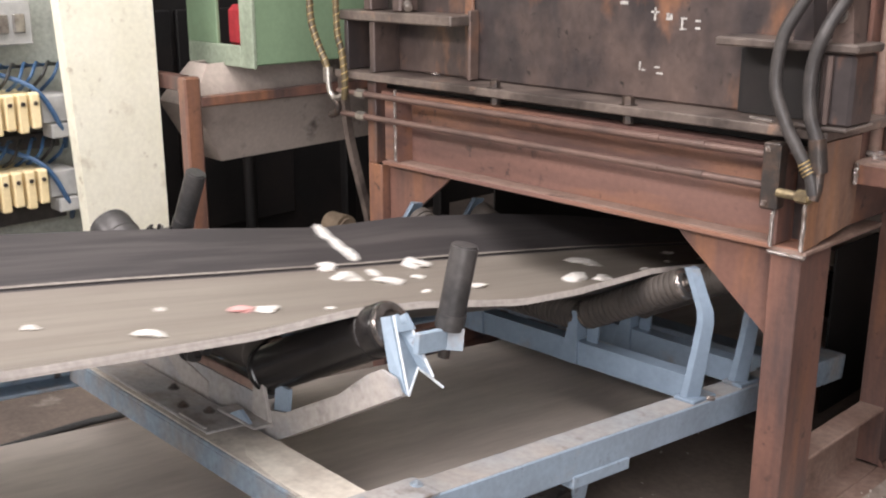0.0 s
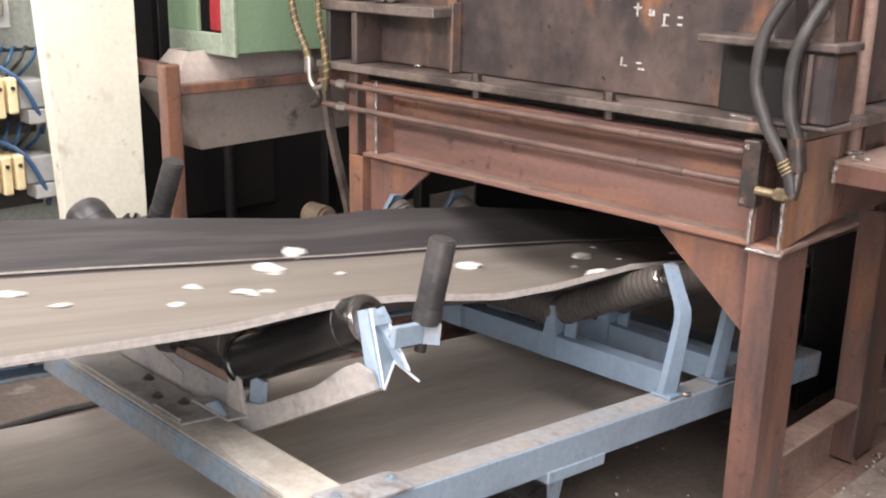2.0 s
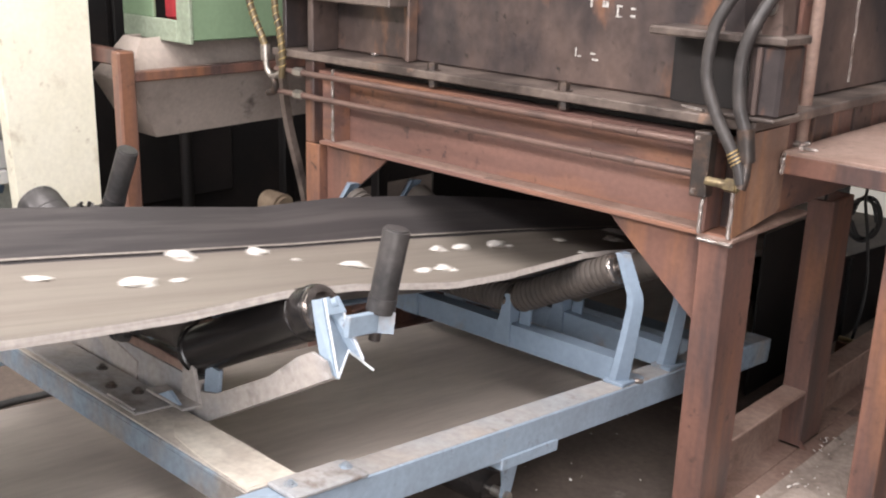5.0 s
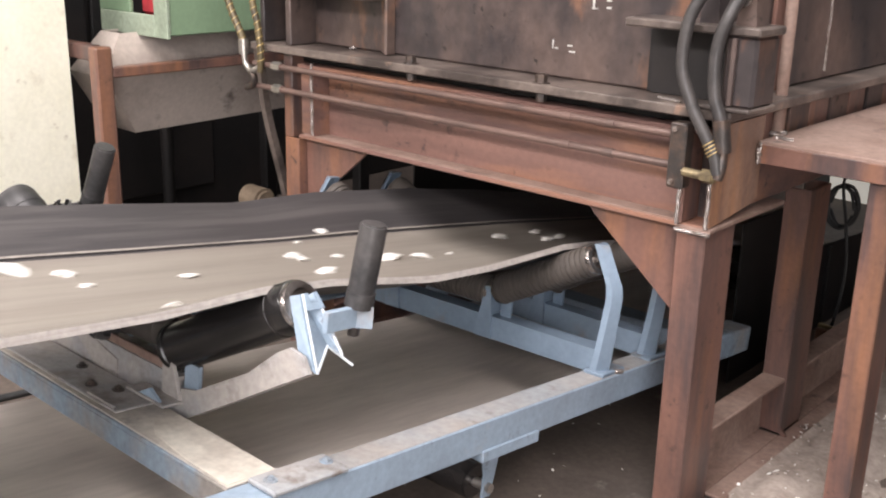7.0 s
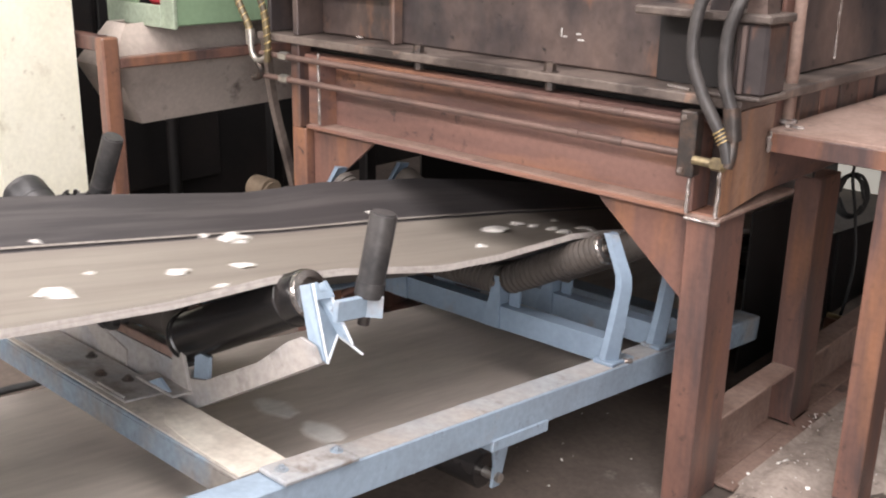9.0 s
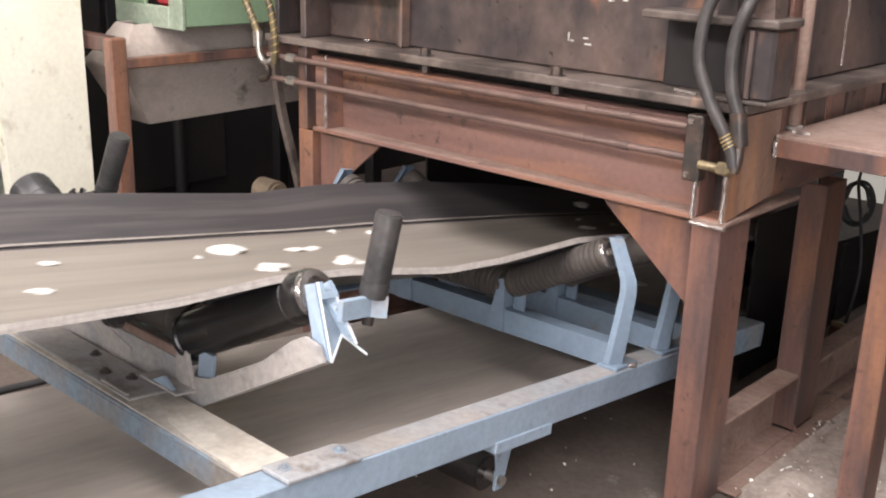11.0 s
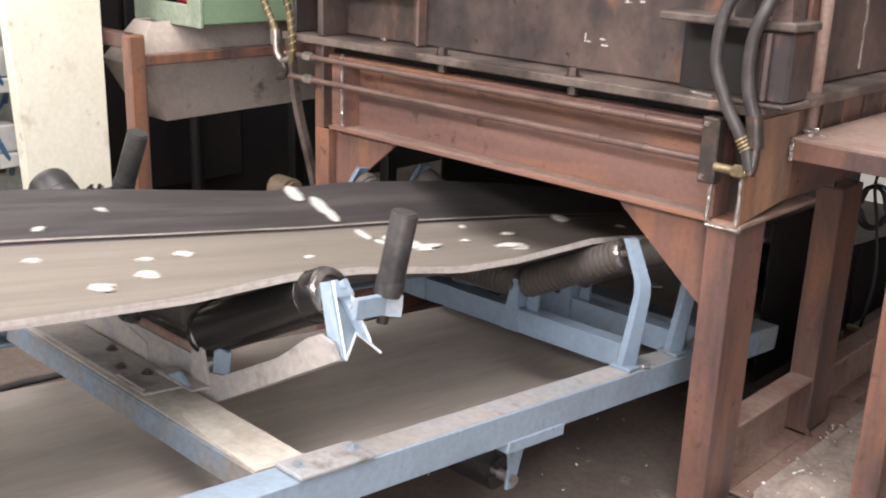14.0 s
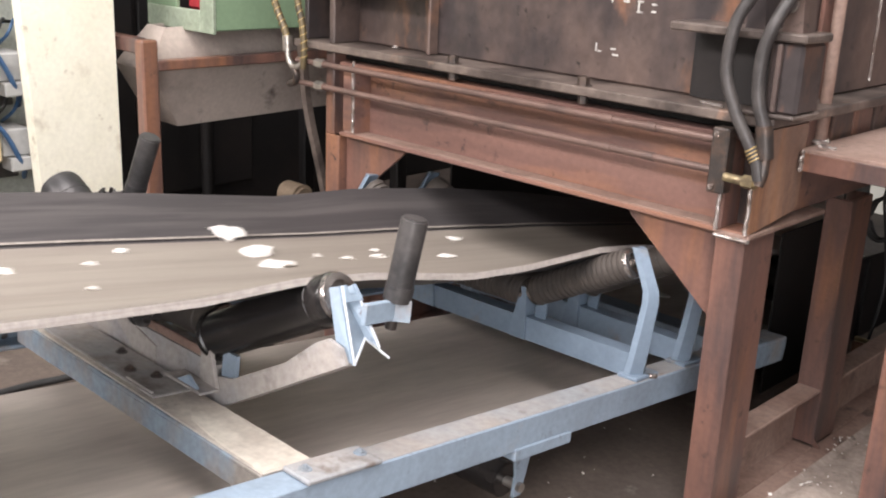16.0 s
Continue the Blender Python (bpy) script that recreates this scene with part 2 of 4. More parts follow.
    high = [bm.verts.new(at(a, b, hi)) for a, b in outline]
    k = len(outline)
    bm.faces.new(low)
    bm.faces.new(high[::-1])
    for i in range(k):
        bm.faces.new((low[i], high[i], high[(i + 1) % k], low[(i + 1) % k]))
    bmesh.ops.recalc_face_normals(bm, faces=bm.faces[:])
    return bm


def smooth_line(points, steps=8):
    p = [Vector(a) for a in points]
    p = [2 * p[0] - p[1]] + p + [2 * p[-1] - p[-2]]
    out = []
    for i in range(1, len(p) - 2):
        for k in range(steps):
            t = k / steps
            a, b, c, d = p[i - 1:i + 3]
            out.append(0.5 * (2 * b + (c - a) * t + (2 * a - 5 * b + 4 * c - d) * t * t + (3 * b - a - 3 * c + d) * t ** 3))
    return out + [p[-2]]


def tube(bm, points, r, n=10, steps=8):
    line = smooth_line(points, steps) if steps > 1 else [Vector(p) for p in points]
    rings, side = [], None
    for i, p in enumerate(line):
        d = (line[min(i + 1, len(line) - 1)] - line[max(i - 1, 0)]).normalized()
        if side is None:
            side = d.orthogonal().normalized()
        side = (side - d * side.dot(d)).normalized()
        up = d.cross(side)
        rings.append([bm.verts.new(p + r * (math.cos(2 * math.pi * k / n) * side + math.sin(2 * math.pi * k / n) * up)) for k in range(n)])
    for a, b in zip(rings, rings[1:]):
        for k in range(n):
            bm.faces.new((a[k], a[(k + 1) % n], b[(k + 1) % n], b[k]))
    bm.faces.new(rings[0][::-1])
    bm.faces.new(rings[-1])
    bmesh.ops.recalc_face_normals(bm, faces=bm.faces[:])
    return bm


def coil(points, r, pitch, n=9):
    """A helix round a smooth line."""
    line, out, run, side = smooth_line(points, 24), [], 0.0, None
    for i in range(len(line) - 1):
        d = (line[i + 1] - line[i])
        run += d.length
        d = d.normalized()
        side = side or d.orthogonal().normalized()
        side = (side - d * side.dot(d)).normalized()
        a = 2 * math.pi * run / pitch
        out.append(line[i] + r * (math.cos(a) * side + math.sin(a) * d.cross(side)))
    return out


def mesh_of(name, bm, mat, smooth=0.6):
    me = bpy.data.meshes.new(name)
    bm.to_mesh(me)
    bm.free()
    for mt in (mat if isinstance(mat, (list, tuple)) else [mat]):
        me.materials.append(mt)
    if smooth:
        me.shade_smooth()
        me.set_sharp_from_angle(angle=smooth)
    return me


def part(name, bm, mat, parent, label=""):
    ob = new(name, mesh_of(name, bm, mat))
    ob.parent = parent
    return tagged(ob, label) if label else ob


def thing(name, m, label, category, group="", kind=""):
    ob = new(name)
    ob.empty_display_size = 0.1
    ob.matrix_world = m
    return tagged(ob, label, category, group, kind)


def solid(name, bm, mat, label, category, m=None, group="", kind=""):
    ob = new(name, mesh_of(name, bm, mat))
    if m is not None:
        ob.matrix_world = m
    return tagged(ob, label, category, group, kind)


B = bmesh.new

# ---- hall ----
# walls and ceiling added to close the hall; their openings are assumed, unseen
floor = solid("floor", span(B(), -6, 3.5, -7, 3.7, -0.2, 0.0), FLOOR, "dirty dark concrete workshop floor with dust and chips", "floor", kind="structure")
solid("wall_west", span(B(), -6.2, -6, -7, 2.8, 0, 5), WALL, "added dark workshop wall", "wall", kind="structure")
# slot in the wall made up so the glowing panel shows between the legs
bm = B()
span(bm, -6.2, -0.74, 2.62, 2.8, 0, 5), span(bm, -0.4, 3.7, 2.62, 2.8, 0, 5), span(bm, -0.74, -0.4, 2.62, 2.8, 1.9, 5)
solid("wall_north", bm, WALL, "added dark workshop wall with a slot for the glowing panel", "wall", kind="structure")
solid("backdrop", span(B(), -1.8, 0.6, 3.6, 3.65, -0.1, 3), GLOW, "glowing panel added for the bright patch between the press legs", "backdrop", kind="structure")
bm = B()
span(bm, 3.5, 3.7, -7, -6.3, 0, 5), span(bm, 3.5, 3.7, -2.9, 2.62, 0, 5), span(bm, 3.5, 3.7, -6.3, -2.9, 3.6, 5)
solid("wall_east", bm, WALL, "added dark workshop wall with an assumed gate opening", "wall", kind="structure")
bm = B()
span(bm, -6.2, 3.7, -7.2, -7, 0, 4.1), span(bm, -6.2, 3.7, -7.2, -7, 4.9, 5), span(bm, -6.2, -4.4, -7.2, -7, 4.1, 4.9), span(bm, 1.8, 3.7, -7.2, -7, 4.1, 4.9)
solid("wall_south", bm, WALL, "added dark workshop wall with an assumed window band", "wall", kind="structure")
bm = B()
span(bm, -6.2, 3.7, -7.2, -4.1, 5, 5.2), span(bm, -6.2, -2.15, -4.1, -0.7, 5, 5.2), span(bm, 3.35, 3.7, -4.1, -0.7, 5, 5.2), span(bm, -6.2, 3.7, -0.7, 1.65, 5, 5.2)
span(bm, -6.2, 0.4, 1.65, 2.55, 5, 5.2), span(bm, 2.2, 3.7, 1.65, 2.55, 5, 5.2), span(bm, -6.2, 3.7, 2.55, 2.8, 5, 5.2)
solid("ceiling", bm, WALL, "added dark ceiling with two assumed roof openings", "ceiling", kind="structure")

# ---- conveyor: a frame of its own, falling 6.3 degrees towards the press ----
XC, PITCH = -0.71, 6.3
CONV = pose(XC, 0, 0.351, -PITCH)


def chamfer(bm, w=0.0022):
    """Rounds the long edges a little, so that they catch the light."""
    bmesh.ops.bevel(bm, geom=[e for e in bm.edges if len(e.link_faces) == 2 and e.calc_face_angle(0) > 0.6 and e.calc_length() > 0.02], offset=w, segments=1, affect="EDGES", clamp_overlap=True)
    return bm


def channel_along_y(bm, x, y0, y1, z0, z1, flange, t=0.006):
    """A channel with its web at x and its flanges on the side that flange points to."""
    s = 1 if flange > 0 else -1
    w = abs(flange)
    prism(bm, [(x, z0), (x + s * w, z0), (x + s * w, z0 + t * 1.4), (x + s * t, z0 + t * 1.4), (x + s * t, z1 - t * 1.4),
               (x + s * w, z1 - t * 1.4), (x + s * w, z1), (x, z1)], y0, y1, 1)
    return chamfer(bm)


def channel_along_x(bm, y, x0, x1, z0, z1, flange, t=0.006):
    s = 1 if flange > 0 else -1
    w = abs(flange)
    prism(bm, [(y, z0), (y + s * w, z0), (y + s * w, z0 + t * 1.4), (y + s * t, z0 + t * 1.4), (y + s * t, z1 - t * 1.4),
               (y + s * w, z1 - t * 1.4), (y + s * w, z1), (y, z1)], x0, x1, 0)
    return chamfer(bm)


def bolt(bm, at, up, r=0.011, h=0.009):
    at, up = Vector(at), Vector(up).normalized()
    rod(bm, at, at + up * 0.002, r * 1.5, n=16)
    rod(bm, at + up * 0.002, at + up * (h + 0.002), r, n=6)
    rod(bm, at + up * (h + 0.002), at + up * (h + 0.005), r * 0.55, n=10)


RX = 0.58      # half the distance over the side rails
Y_HEAD, Y_TAIL = -3.3, 1.75
frame_c = thing("belt_conveyor", CONV, "grey-blue painted steel conveyor frame with dust on its cross members", "conveyor frame")
for s in (1, -1):
    part("side_rail", channel_along_y(B(), s * RX, Y_HEAD, 0.72, -0.077, 0.0, -s * 0.075), BLUE, frame_c)
# far part of the near rail, a lap joint past the press leg
part("rail_end", span(B(), RX - 0.079, RX + 0.005, 0.35, 0.75, -0.074, 0.005, 0.004), BLUE_GRIMY, frame_c)
bead = B()
tube(bead, [(RX - 0.02, -0.022, 0.004), (RX - 0.006, -0.012, 0.006), (RX - 0.002, 0.004, 0.004)], 0.007, 8, 3)
part("weld", bead, WELD, frame_c, "bright weld bead at the idler foot")
part("splice_plate", span(B(), RX - 0.05, RX + 0.005, -0.558, -0.35, -0.099, -0.07, 0.002), BLUE, frame_c)
bm = B()
XR = RX - 0.077
span(bm, -XR, XR, -1.205, -1.078, -0.008, -0.0005, 0.002)
span(bm, -XR, XR, -1.205, -1.197, -0.054, -0.008), span(bm, -XR, XR, -1.086, -1.078, -0.054, -0.008)
cross = part("cross_member", bm, BLUE_GRIMY, frame_c, "grimy grey-blue cross channel")
part("dust_layer", prism(B(), [(-XR, -1.196), (XR, -1.199), (XR, -1.082), (-XR, -1.081)], -0.0005, 0.0025, 2), DUST, cross, "pale dust lying on the cross channel")
outline = [(XR - 0.006, -1.196), (XR - 0.004, -1.085), (0.2, -1.083), (0.19, -1.112), (0.17, -1.14), (0.2, -1.158), (0.23, -1.176), (0.3, -1.186), (0.38, -1.194)]
part("dust_drift", prism(B(), outline, 0.002, 0.0042, 2), DUST_PALE, cross, "pale dust drift")
part("rail_dust", span(B(), RX - 0.07, RX - 0.004, -0.97, 0.34, 0.0, 0.0015), RAIL_TOP, frame_c, "dry dust along the rail")
for y in (-2.4, 0.55):
    part("cross_member", span(B(), -RX + 0.007, RX - 0.007, y - 0.05, y + 0.05, -0.08, -0.004, 0.003), BLUE, frame_c)
bm = span(B(), RX - 0.073, RX + 0.006, -1.16, -0.975, 0.001, 0.012, 0.003)
pad = part("bolted_plate", bm, RAIL_TOP, frame_c, "flat bar bolted on the rail")
for y in (-1.133, -0.997):
    bm = B()
    bolt(bm, (RX - 0.039, y, 0.012), (0, 0, 1), 0.009, 0.004)
    part("bolt", bm, BLUE_GRIMY, pad)
for s in (1, -1):
    for y in (-2.6, 0.53):
        ww = CONV @ Vector((s * (RX - 0.03), y, -0.08))
        h = ww.z
        bm = span(B(), -0.03, 0.03, -0.03, 0.03, -h - 0.0 + 0.012, 0.02, 0.003)
        span(bm, -0.045, 0.045, -0.045, 0.045, -h, -h + 0.012, 0.002)
        ob = part("stand", bm, BLUE, frame_c)
        ob.matrix_local = Matrix.Translation((s * (RX - 0.03), y, -0.08)) @ pose(0, 0, 0, PITCH)


def sm(v):
    v = max(0.0, min(1.0, v))
    return v * v * (3 - 2 * v)


def table(rows, v):
    if v <= rows[0][0]:
        return rows[0][1]
    for (a, fa), (b, fb) in zip(rows, rows[1:]):
        if v <= b:
            return fa + (fb - fa) * (v - a) / (b - a)
    return rows[-1][1]


NEAR_ANGLE = [(-3.2, 2), (-2.3, 10), (-1.58, 16), (-1.28, 18), (-1.04, 24), (-0.86, 24), (-0.56, 19), (-0.36, 21), (-0.04, 29), (0.1, 29), (0.5, 26), (1.7, 2)]
FAR_ANGLE = [(-3.2, 6), (-2.3, 20), (-1.9, 27), (-1.2, 28), (-0.94, 27), (-0.54, 24), (-0.26, 31), (0.14, 32), (0.5, 28), (1.7, 2)]
MID = [(-3.2, 0.324), (-1.0, 0.233), (1.7, 0.125)]
CREASE = -0.222


def belt_at(y, s, lift=0.0):
    """A point of the carrying side in the conveyor's space: y along, s across the belt (from its middle), lift above the cover; and its lean."""
    a = radians(table(NEAR_ANGLE if s > 0 else FAR_ANGLE, y))
    x = z = ang = 0.0
    k = 16
    for i in range(k):
        u = abs(s) * (i + 0.5) / k
        ang = a * sm((u - 0.1) / 0.14)
        x += abs(s) / k * math.cos(ang)
        z += abs(s) / k * math.sin(ang)
    sg = 1 if s > 0 else -1
    return Vector((sg * x - sg * lift * math.sin(ang), y, table(MID, y) + z + lift * math.cos(ang))), -sg * ang


def belt():
    n_s, n_y, th = 44, 110, 0.015
    bm = B()
    ss = sorted([-0.4 + 0.8 * i / n_s for i in range(n_s + 1)] + [CREASE - 0.008, CREASE - 0.004, CREASE + 0.0035, CREASE + 0.011, 0.332, 0.34, 0.366, 0.372])
    ys = [Y_HEAD + (Y_TAIL - Y_HEAD) * j / n_y for j in range(n_y + 1)]
    top, low = [], []
    for y in ys:
        row_t, row_l = [], []
        for s in ss:
            ridge = 0.005 if -0.0041 < s - CREASE < 0.0036 else 0.0
            wob = 0.003 * noise.noise((s * 6, y * 2.2, 3.1))
            row_t.append(bm.verts.new(belt_at(y, s, ridge + wob)[0]))
            row_l.append(bm.verts.new(belt_at(y, s, wob - th)[0]))
        top.append(row_t), low.append(row_l)
    for j in range(n_y):
        for i in range(len(ss) - 1):
            f = bm.faces.new((top[j][i], top[j][i + 1], top[j + 1][i + 1], top[j + 1][i]))
            mid = (ss[i] + ss[i + 1]) / 2 - CREASE
            f.material_index = 0 if mid < -0.008 else 3 if mid < 0.0035 else 4 if mid < 0.011 else 1
            if 0.332 < mid + CREASE < 0.34 or 0.366 < mid + CREASE < 0.372:
                f.material_index = 4
            f = bm.faces.new((low[j][i], low[j + 1][i], low[j + 1][i + 1], low[j][i + 1]))
        for row, flip in ((0, 1), (len(ss) - 1, 0)):
            q = (top[j][row], top[j + 1][row], low[j + 1][row], low[j][row])
            f = bm.faces.new(q if not flip else q[::-1])
            f.material_index = 2
    bmesh.ops.recalc_face_normals(bm, faces=bm.faces[:])
    ob = thing("conveyor_belt", CONV, "worn black rubber conveyor belt, middle coloured cream for dust and reflected light", "conveyor belt")
    part("carrying_side", bm, [RUBBER, BELT_DUST_SHEEN, BELT_EDGE, RIDGE, RUBBER], ob)
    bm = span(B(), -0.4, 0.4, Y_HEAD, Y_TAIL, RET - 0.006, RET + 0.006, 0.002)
    part("return_side", bm, RETURN, ob, "flat dusty return strand, coloured paler to offset the shade under the belt")
    for y, zc, r in ((Y_HEAD, 0.0, 0.0), (Y_TAIL, 0.0, 0.0)):
        z1 = table(MID, y)
        zc, r = (z1 - 0.006 + RET) / 2, (z1 - 0.006 - RET) / 2
        sgn = -1 if y < 0 else 1
        b2 = B()
        ring = []
        for k in range(17):
            a = math.pi * k / 16
            for rr in (r - 0.006, r + 0.006):
                ring.append([(x, y + sgn * rr * math.sin(a), zc + rr * math.cos(a)) for x in (-0.4, 0.4)])
        vs = [[b2.verts.new(p) for p in pr] for pr in ring]
        for k in range(16):
            i0, o0, i1, o1 = vs[2 * k], vs[2 * k + 1], vs[2 * k + 2], vs[2 * k + 3]
            b2.faces.new((o0[0], o0[1], o1[1], o1[0]))
            b2.faces.new((i0[0], i1[0], i1[1], i0[1]))
            b2.faces.new((o0[0], o1[0], i1[0], i0[0]))
            b2.faces.new((o0[1], i0[1], i1[1], o1[1]))
        bmesh.ops.recalc_face_normals(b2, faces=b2.faces[:])
        part("wrap", b2, RUBBER, ob)
        drum = thing("head_pulley" if y < 0 else "tail_pulley", CONV @ Matrix.Translation((0, y, zc)), "dark steel belt pulley with its shaft in the conveyor frame", "pulley")
        part("drum", rod(B(), (-0.43, 0, 0), (0.43, 0, 0), r - 0.007, n=40, bevel=0.004), ROLL, drum)
        part("shaft", rod(B(), (-0.45, 0, 0), (0.45, 0, 0), 0.03, n=20), BOLT, drum)
    return ob


RET = -0.15
belt()

def lathe(prof, n):
    """A solid turned round z from (radius, z) pairs; the first and last lie on the axis."""
    bm = B()
    rings = [[bm.verts.new((r * math.cos(2 * math.pi * k / n), r * math.sin(2 * math.pi * k / n), z)) for k in range(n)] if r else [bm.verts.new((0, 0, z))] for r, z in prof]
    for a, b in zip(rings, rings[1:]):
        for k in range(n):
            q = [a[k % len(a)], a[(k + 1) % n % len(a)], b[(k + 1) % n % len(b)], b[k % len(b)]]
            bm.faces.new(list(dict.fromkeys(q)))
    bmesh.ops.recalc_face_normals(bm, faces=bm.faces[:])
    return bm


SPINS = []     # (roll, axis pose in its thing, radius)


def roll_part(parent, a, b, r, mat, ridged=False, cap=CAP, spin=True):
    """One idler roll from a to b: a shell, with two end caps, turning on its own axis."""
    a, b = Vector(a), Vector(b)
    d = b - a
    m = Matrix.Translation((a + b) / 2) @ d.to_track_quat("Z", "Y").to_matrix().to_4x4()
    h = d.length / 2
    if ridged:
        k = int(d.length / 0.0165)
        prof = [(0.0, -h)]
        for i in range(k):
            z0, z1 = -h + i * d.length / k, -h + (i + 1) * d.length / k
            g = (z1 - z0) * 0.16
            prof += [(r - 0.0055, z0), (r - 0.0055, z0 + g), (r - 0.001, z0 + 1.5 * g), (r, z0 + 3 * g), (r - 0.001, z1 - 1.0 * g), (r - 0.0055, z1 - 0.4 * g)]
        prof += [(r - 0.0055, h), (0.0, h)]
    else:
        prof = [(0.0, -h), (r - 0.006, -h), (r + 0.002, -h + 0.002), (r + 0.0045, -h + 0.008), (r + 0.0035, -h + 0.016), (r, -h + 0.019), (r, h - 0.05), (r + 0.0012, h - 0.049), (r + 0.0012, h - 0.045), (r, h - 0.044), (r, h - 0.006), (r - 0.0015, h - 0.002), (r - 0.006, h), (0.0, h)]
    bm = lathe(prof, 32)
    ob = part("roll", bm, mat, parent)
    ob.matrix_local = m
    for s in (1, -1):
        bm = lathe([(0.0, h - 0.002), (r * 0.95, h - 0.002), (r * 0.96, h + 0.003), (r * 0.9, h + 0.009), (r * 0.62, h + 0.012), (r * 0.55, h + 0.006), (r * 0.3, h + 0.006), (r * 0.28, h + 0.02), (0.0, h + 0.02)], 28)
        if s < 0:
            bmesh.ops.transform(bm, matrix=Matrix.Rotation(math.pi, 4, "X"), verts=bm.verts[:])
        part("end_cap", bm, cap, ob, "steel bearing cap")
    if spin:
        SPINS.append((ob, m, r, 1.0 if d.x > 0 else -1.0))
    return ob


def troughing_idler(y, ridged, skew=0.0, lift=0.0):
    ob = thing("troughing_idler", CONV @ Matrix.Translation((0, y, lift)) @ pose(0.0, 0, 0, 0, 0, skew), "three-roll troughing idler with grey-blue brackets on the conveyor rails", "idler", "troughing idlers")
    bm = B()
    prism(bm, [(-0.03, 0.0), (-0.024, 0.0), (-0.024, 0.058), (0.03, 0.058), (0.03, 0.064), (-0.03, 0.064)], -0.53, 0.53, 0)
    part("base_angle", bm, SHADED_BLUE, ob)
    for s in (1, -1):
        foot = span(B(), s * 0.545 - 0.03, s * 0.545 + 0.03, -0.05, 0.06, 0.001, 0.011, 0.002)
        part("foot", foot, SHADED_BLUE, ob)
        post = B()      # a tapering upright of angle section, bent inwards at its upper third
        pts = [(0.533, 0.006), (0.541, 0.12), (0.545, 0.205), (0.54, 0.235), (0.526, 0.262), (0.487, 0.335)]
        wid = [0.044, 0.035, 0.029, 0.027, 0.025, 0.021]
        rows = []
        for (px, pz), wd in zip(pts, wid):
            rows.append([post.verts.new((s * (px + o), yy, pz)) for o, yy in
                         ((-0.004, -wd), (0.012, -wd * 0.9), (0.03, -0.003), (0.012, wd * 0.9), (-0.004, wd), (0.002, 0.0))])
        for r0, r1 in zip(rows, rows[1:]):
            for i in range(6):
                post.faces.new((r0[i], r0[(i + 1) % 6], r1[(i + 1) % 6], r1[i]))
        post.faces.new(rows[0]), post.faces.new(rows[-1])
        bmesh.ops.recalc_face_normals(post, faces=post.faces[:])
        new_bracket = part("end_bracket", post, SHADED_BLUE, ob)
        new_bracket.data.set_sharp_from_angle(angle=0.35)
        inner = B()
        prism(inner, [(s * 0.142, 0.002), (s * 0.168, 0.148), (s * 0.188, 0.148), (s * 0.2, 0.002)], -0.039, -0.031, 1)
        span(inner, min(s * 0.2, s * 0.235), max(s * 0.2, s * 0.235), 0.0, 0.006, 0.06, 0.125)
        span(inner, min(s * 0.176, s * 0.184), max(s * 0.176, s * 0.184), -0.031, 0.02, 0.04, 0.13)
        part("inner_bracket", inner, SHADED_BLUE, ob)
        roll_part(ob, (s * 0.195, 0, 0.138), (s * 0.476, 0, 0.287), 0.043, ROLL_DUSTY, ridged, cap=CAP if ridged and s > 0 else ROLL_DUSTY)
    roll_part(ob, (-0.165, 0, 0.128), (0.165, 0, 0.128), 0.043, ROLL_DUSTY, ridged, spin=ridged)
    return ob


for y, ridged, skew in ((-2.3, False, 0), (-0.058, True, 2.5), (0.2, False, 0)):
    troughing_idler(y, ridged, skew)


def aligning_idler(y):
    ob = thing("aligning_idler", CONV @ Matrix.Translation((0, y, 0.018)), "self-aligning idler with black rolls, upright guide rollers and dusty grey-blue arms", "idler")
    # swivelling beam: straight in the middle, rising at both ends
    bm = B()
    prism(bm, [(-0.06, -0.035), (-0.052, -0.035), (-0.052, 0.042), (0.0, 0.042), (0.0, 0.05), (-0.06, 0.05)], -0.52, 0.135, 0)
    part("swivel_beam", bm, BLUE_DUSTY, ob, "dust-caked swivelling beam")
    part("rust_strip", span(B(), -0.22, 0.09, -0.058, -0.05, 0.05, 0.071, 0.002), RUST_DUSTY, ob, "rusty cross strip")
    part("pivot_base", span(B(), -0.2, 0.06, -0.05, 0.06, -0.03, 0.03, 0.003), BLUE_GRIMY, ob)
    plate = part("pivot_plate", span(B(), -0.4, 0.1, -0.187, -0.08, -0.0145, -0.009, 0.002), BLUE_DUSTY, ob, "dust-caked pivot plate on the cross channel")
    part("lip", span(B(), -0.02, 0.085, -0.183, -0.177, -0.009, -0.004, 0.001), BLUE_DUSTY, plate)
    for x, yy in ((-0.06, -0.15), (0.0, -0.12), (-0.17, -0.11)):
        nut = B()
        bolt(nut, (x, yy, -0.009), (0, 0, 1), 0.009, 0.006)
        part("bolt", nut, BOLT, plate)
    part("end_plate", span(B(), -0.26, -0.15, -0.05, -0.044, 0.05, 0.1, 0.002), BLUE_GRIMY, ob)
    gus = prism(B(), [(0.06, 0.004), (0.16, 0.004), (0.11, 0.03)], -0.115, -0.107, 1)
    part("gusset", gus, BLUE, ob)
    part("gusset_foot", span(B(), 0.03, 0.17, -0.12, -0.07, 0.004, 0.01, 0.002), BLUE_DUSTY, ob)
    for s in (1, -1):
        arm = prism(B(), [(s * 0.1, -0.038), (s * 0.152, -0.036), (s * 0.18, -0.026), (s * 0.548, 0.188), (s * 0.53, 0.215), (s * 0.49, 0.222), (s * 0.455, 0.203), (s * 0.37, 0.135), (s * 0.2, 0.042), (s * 0.1, 0.02)], -0.064, -0.056, 1)
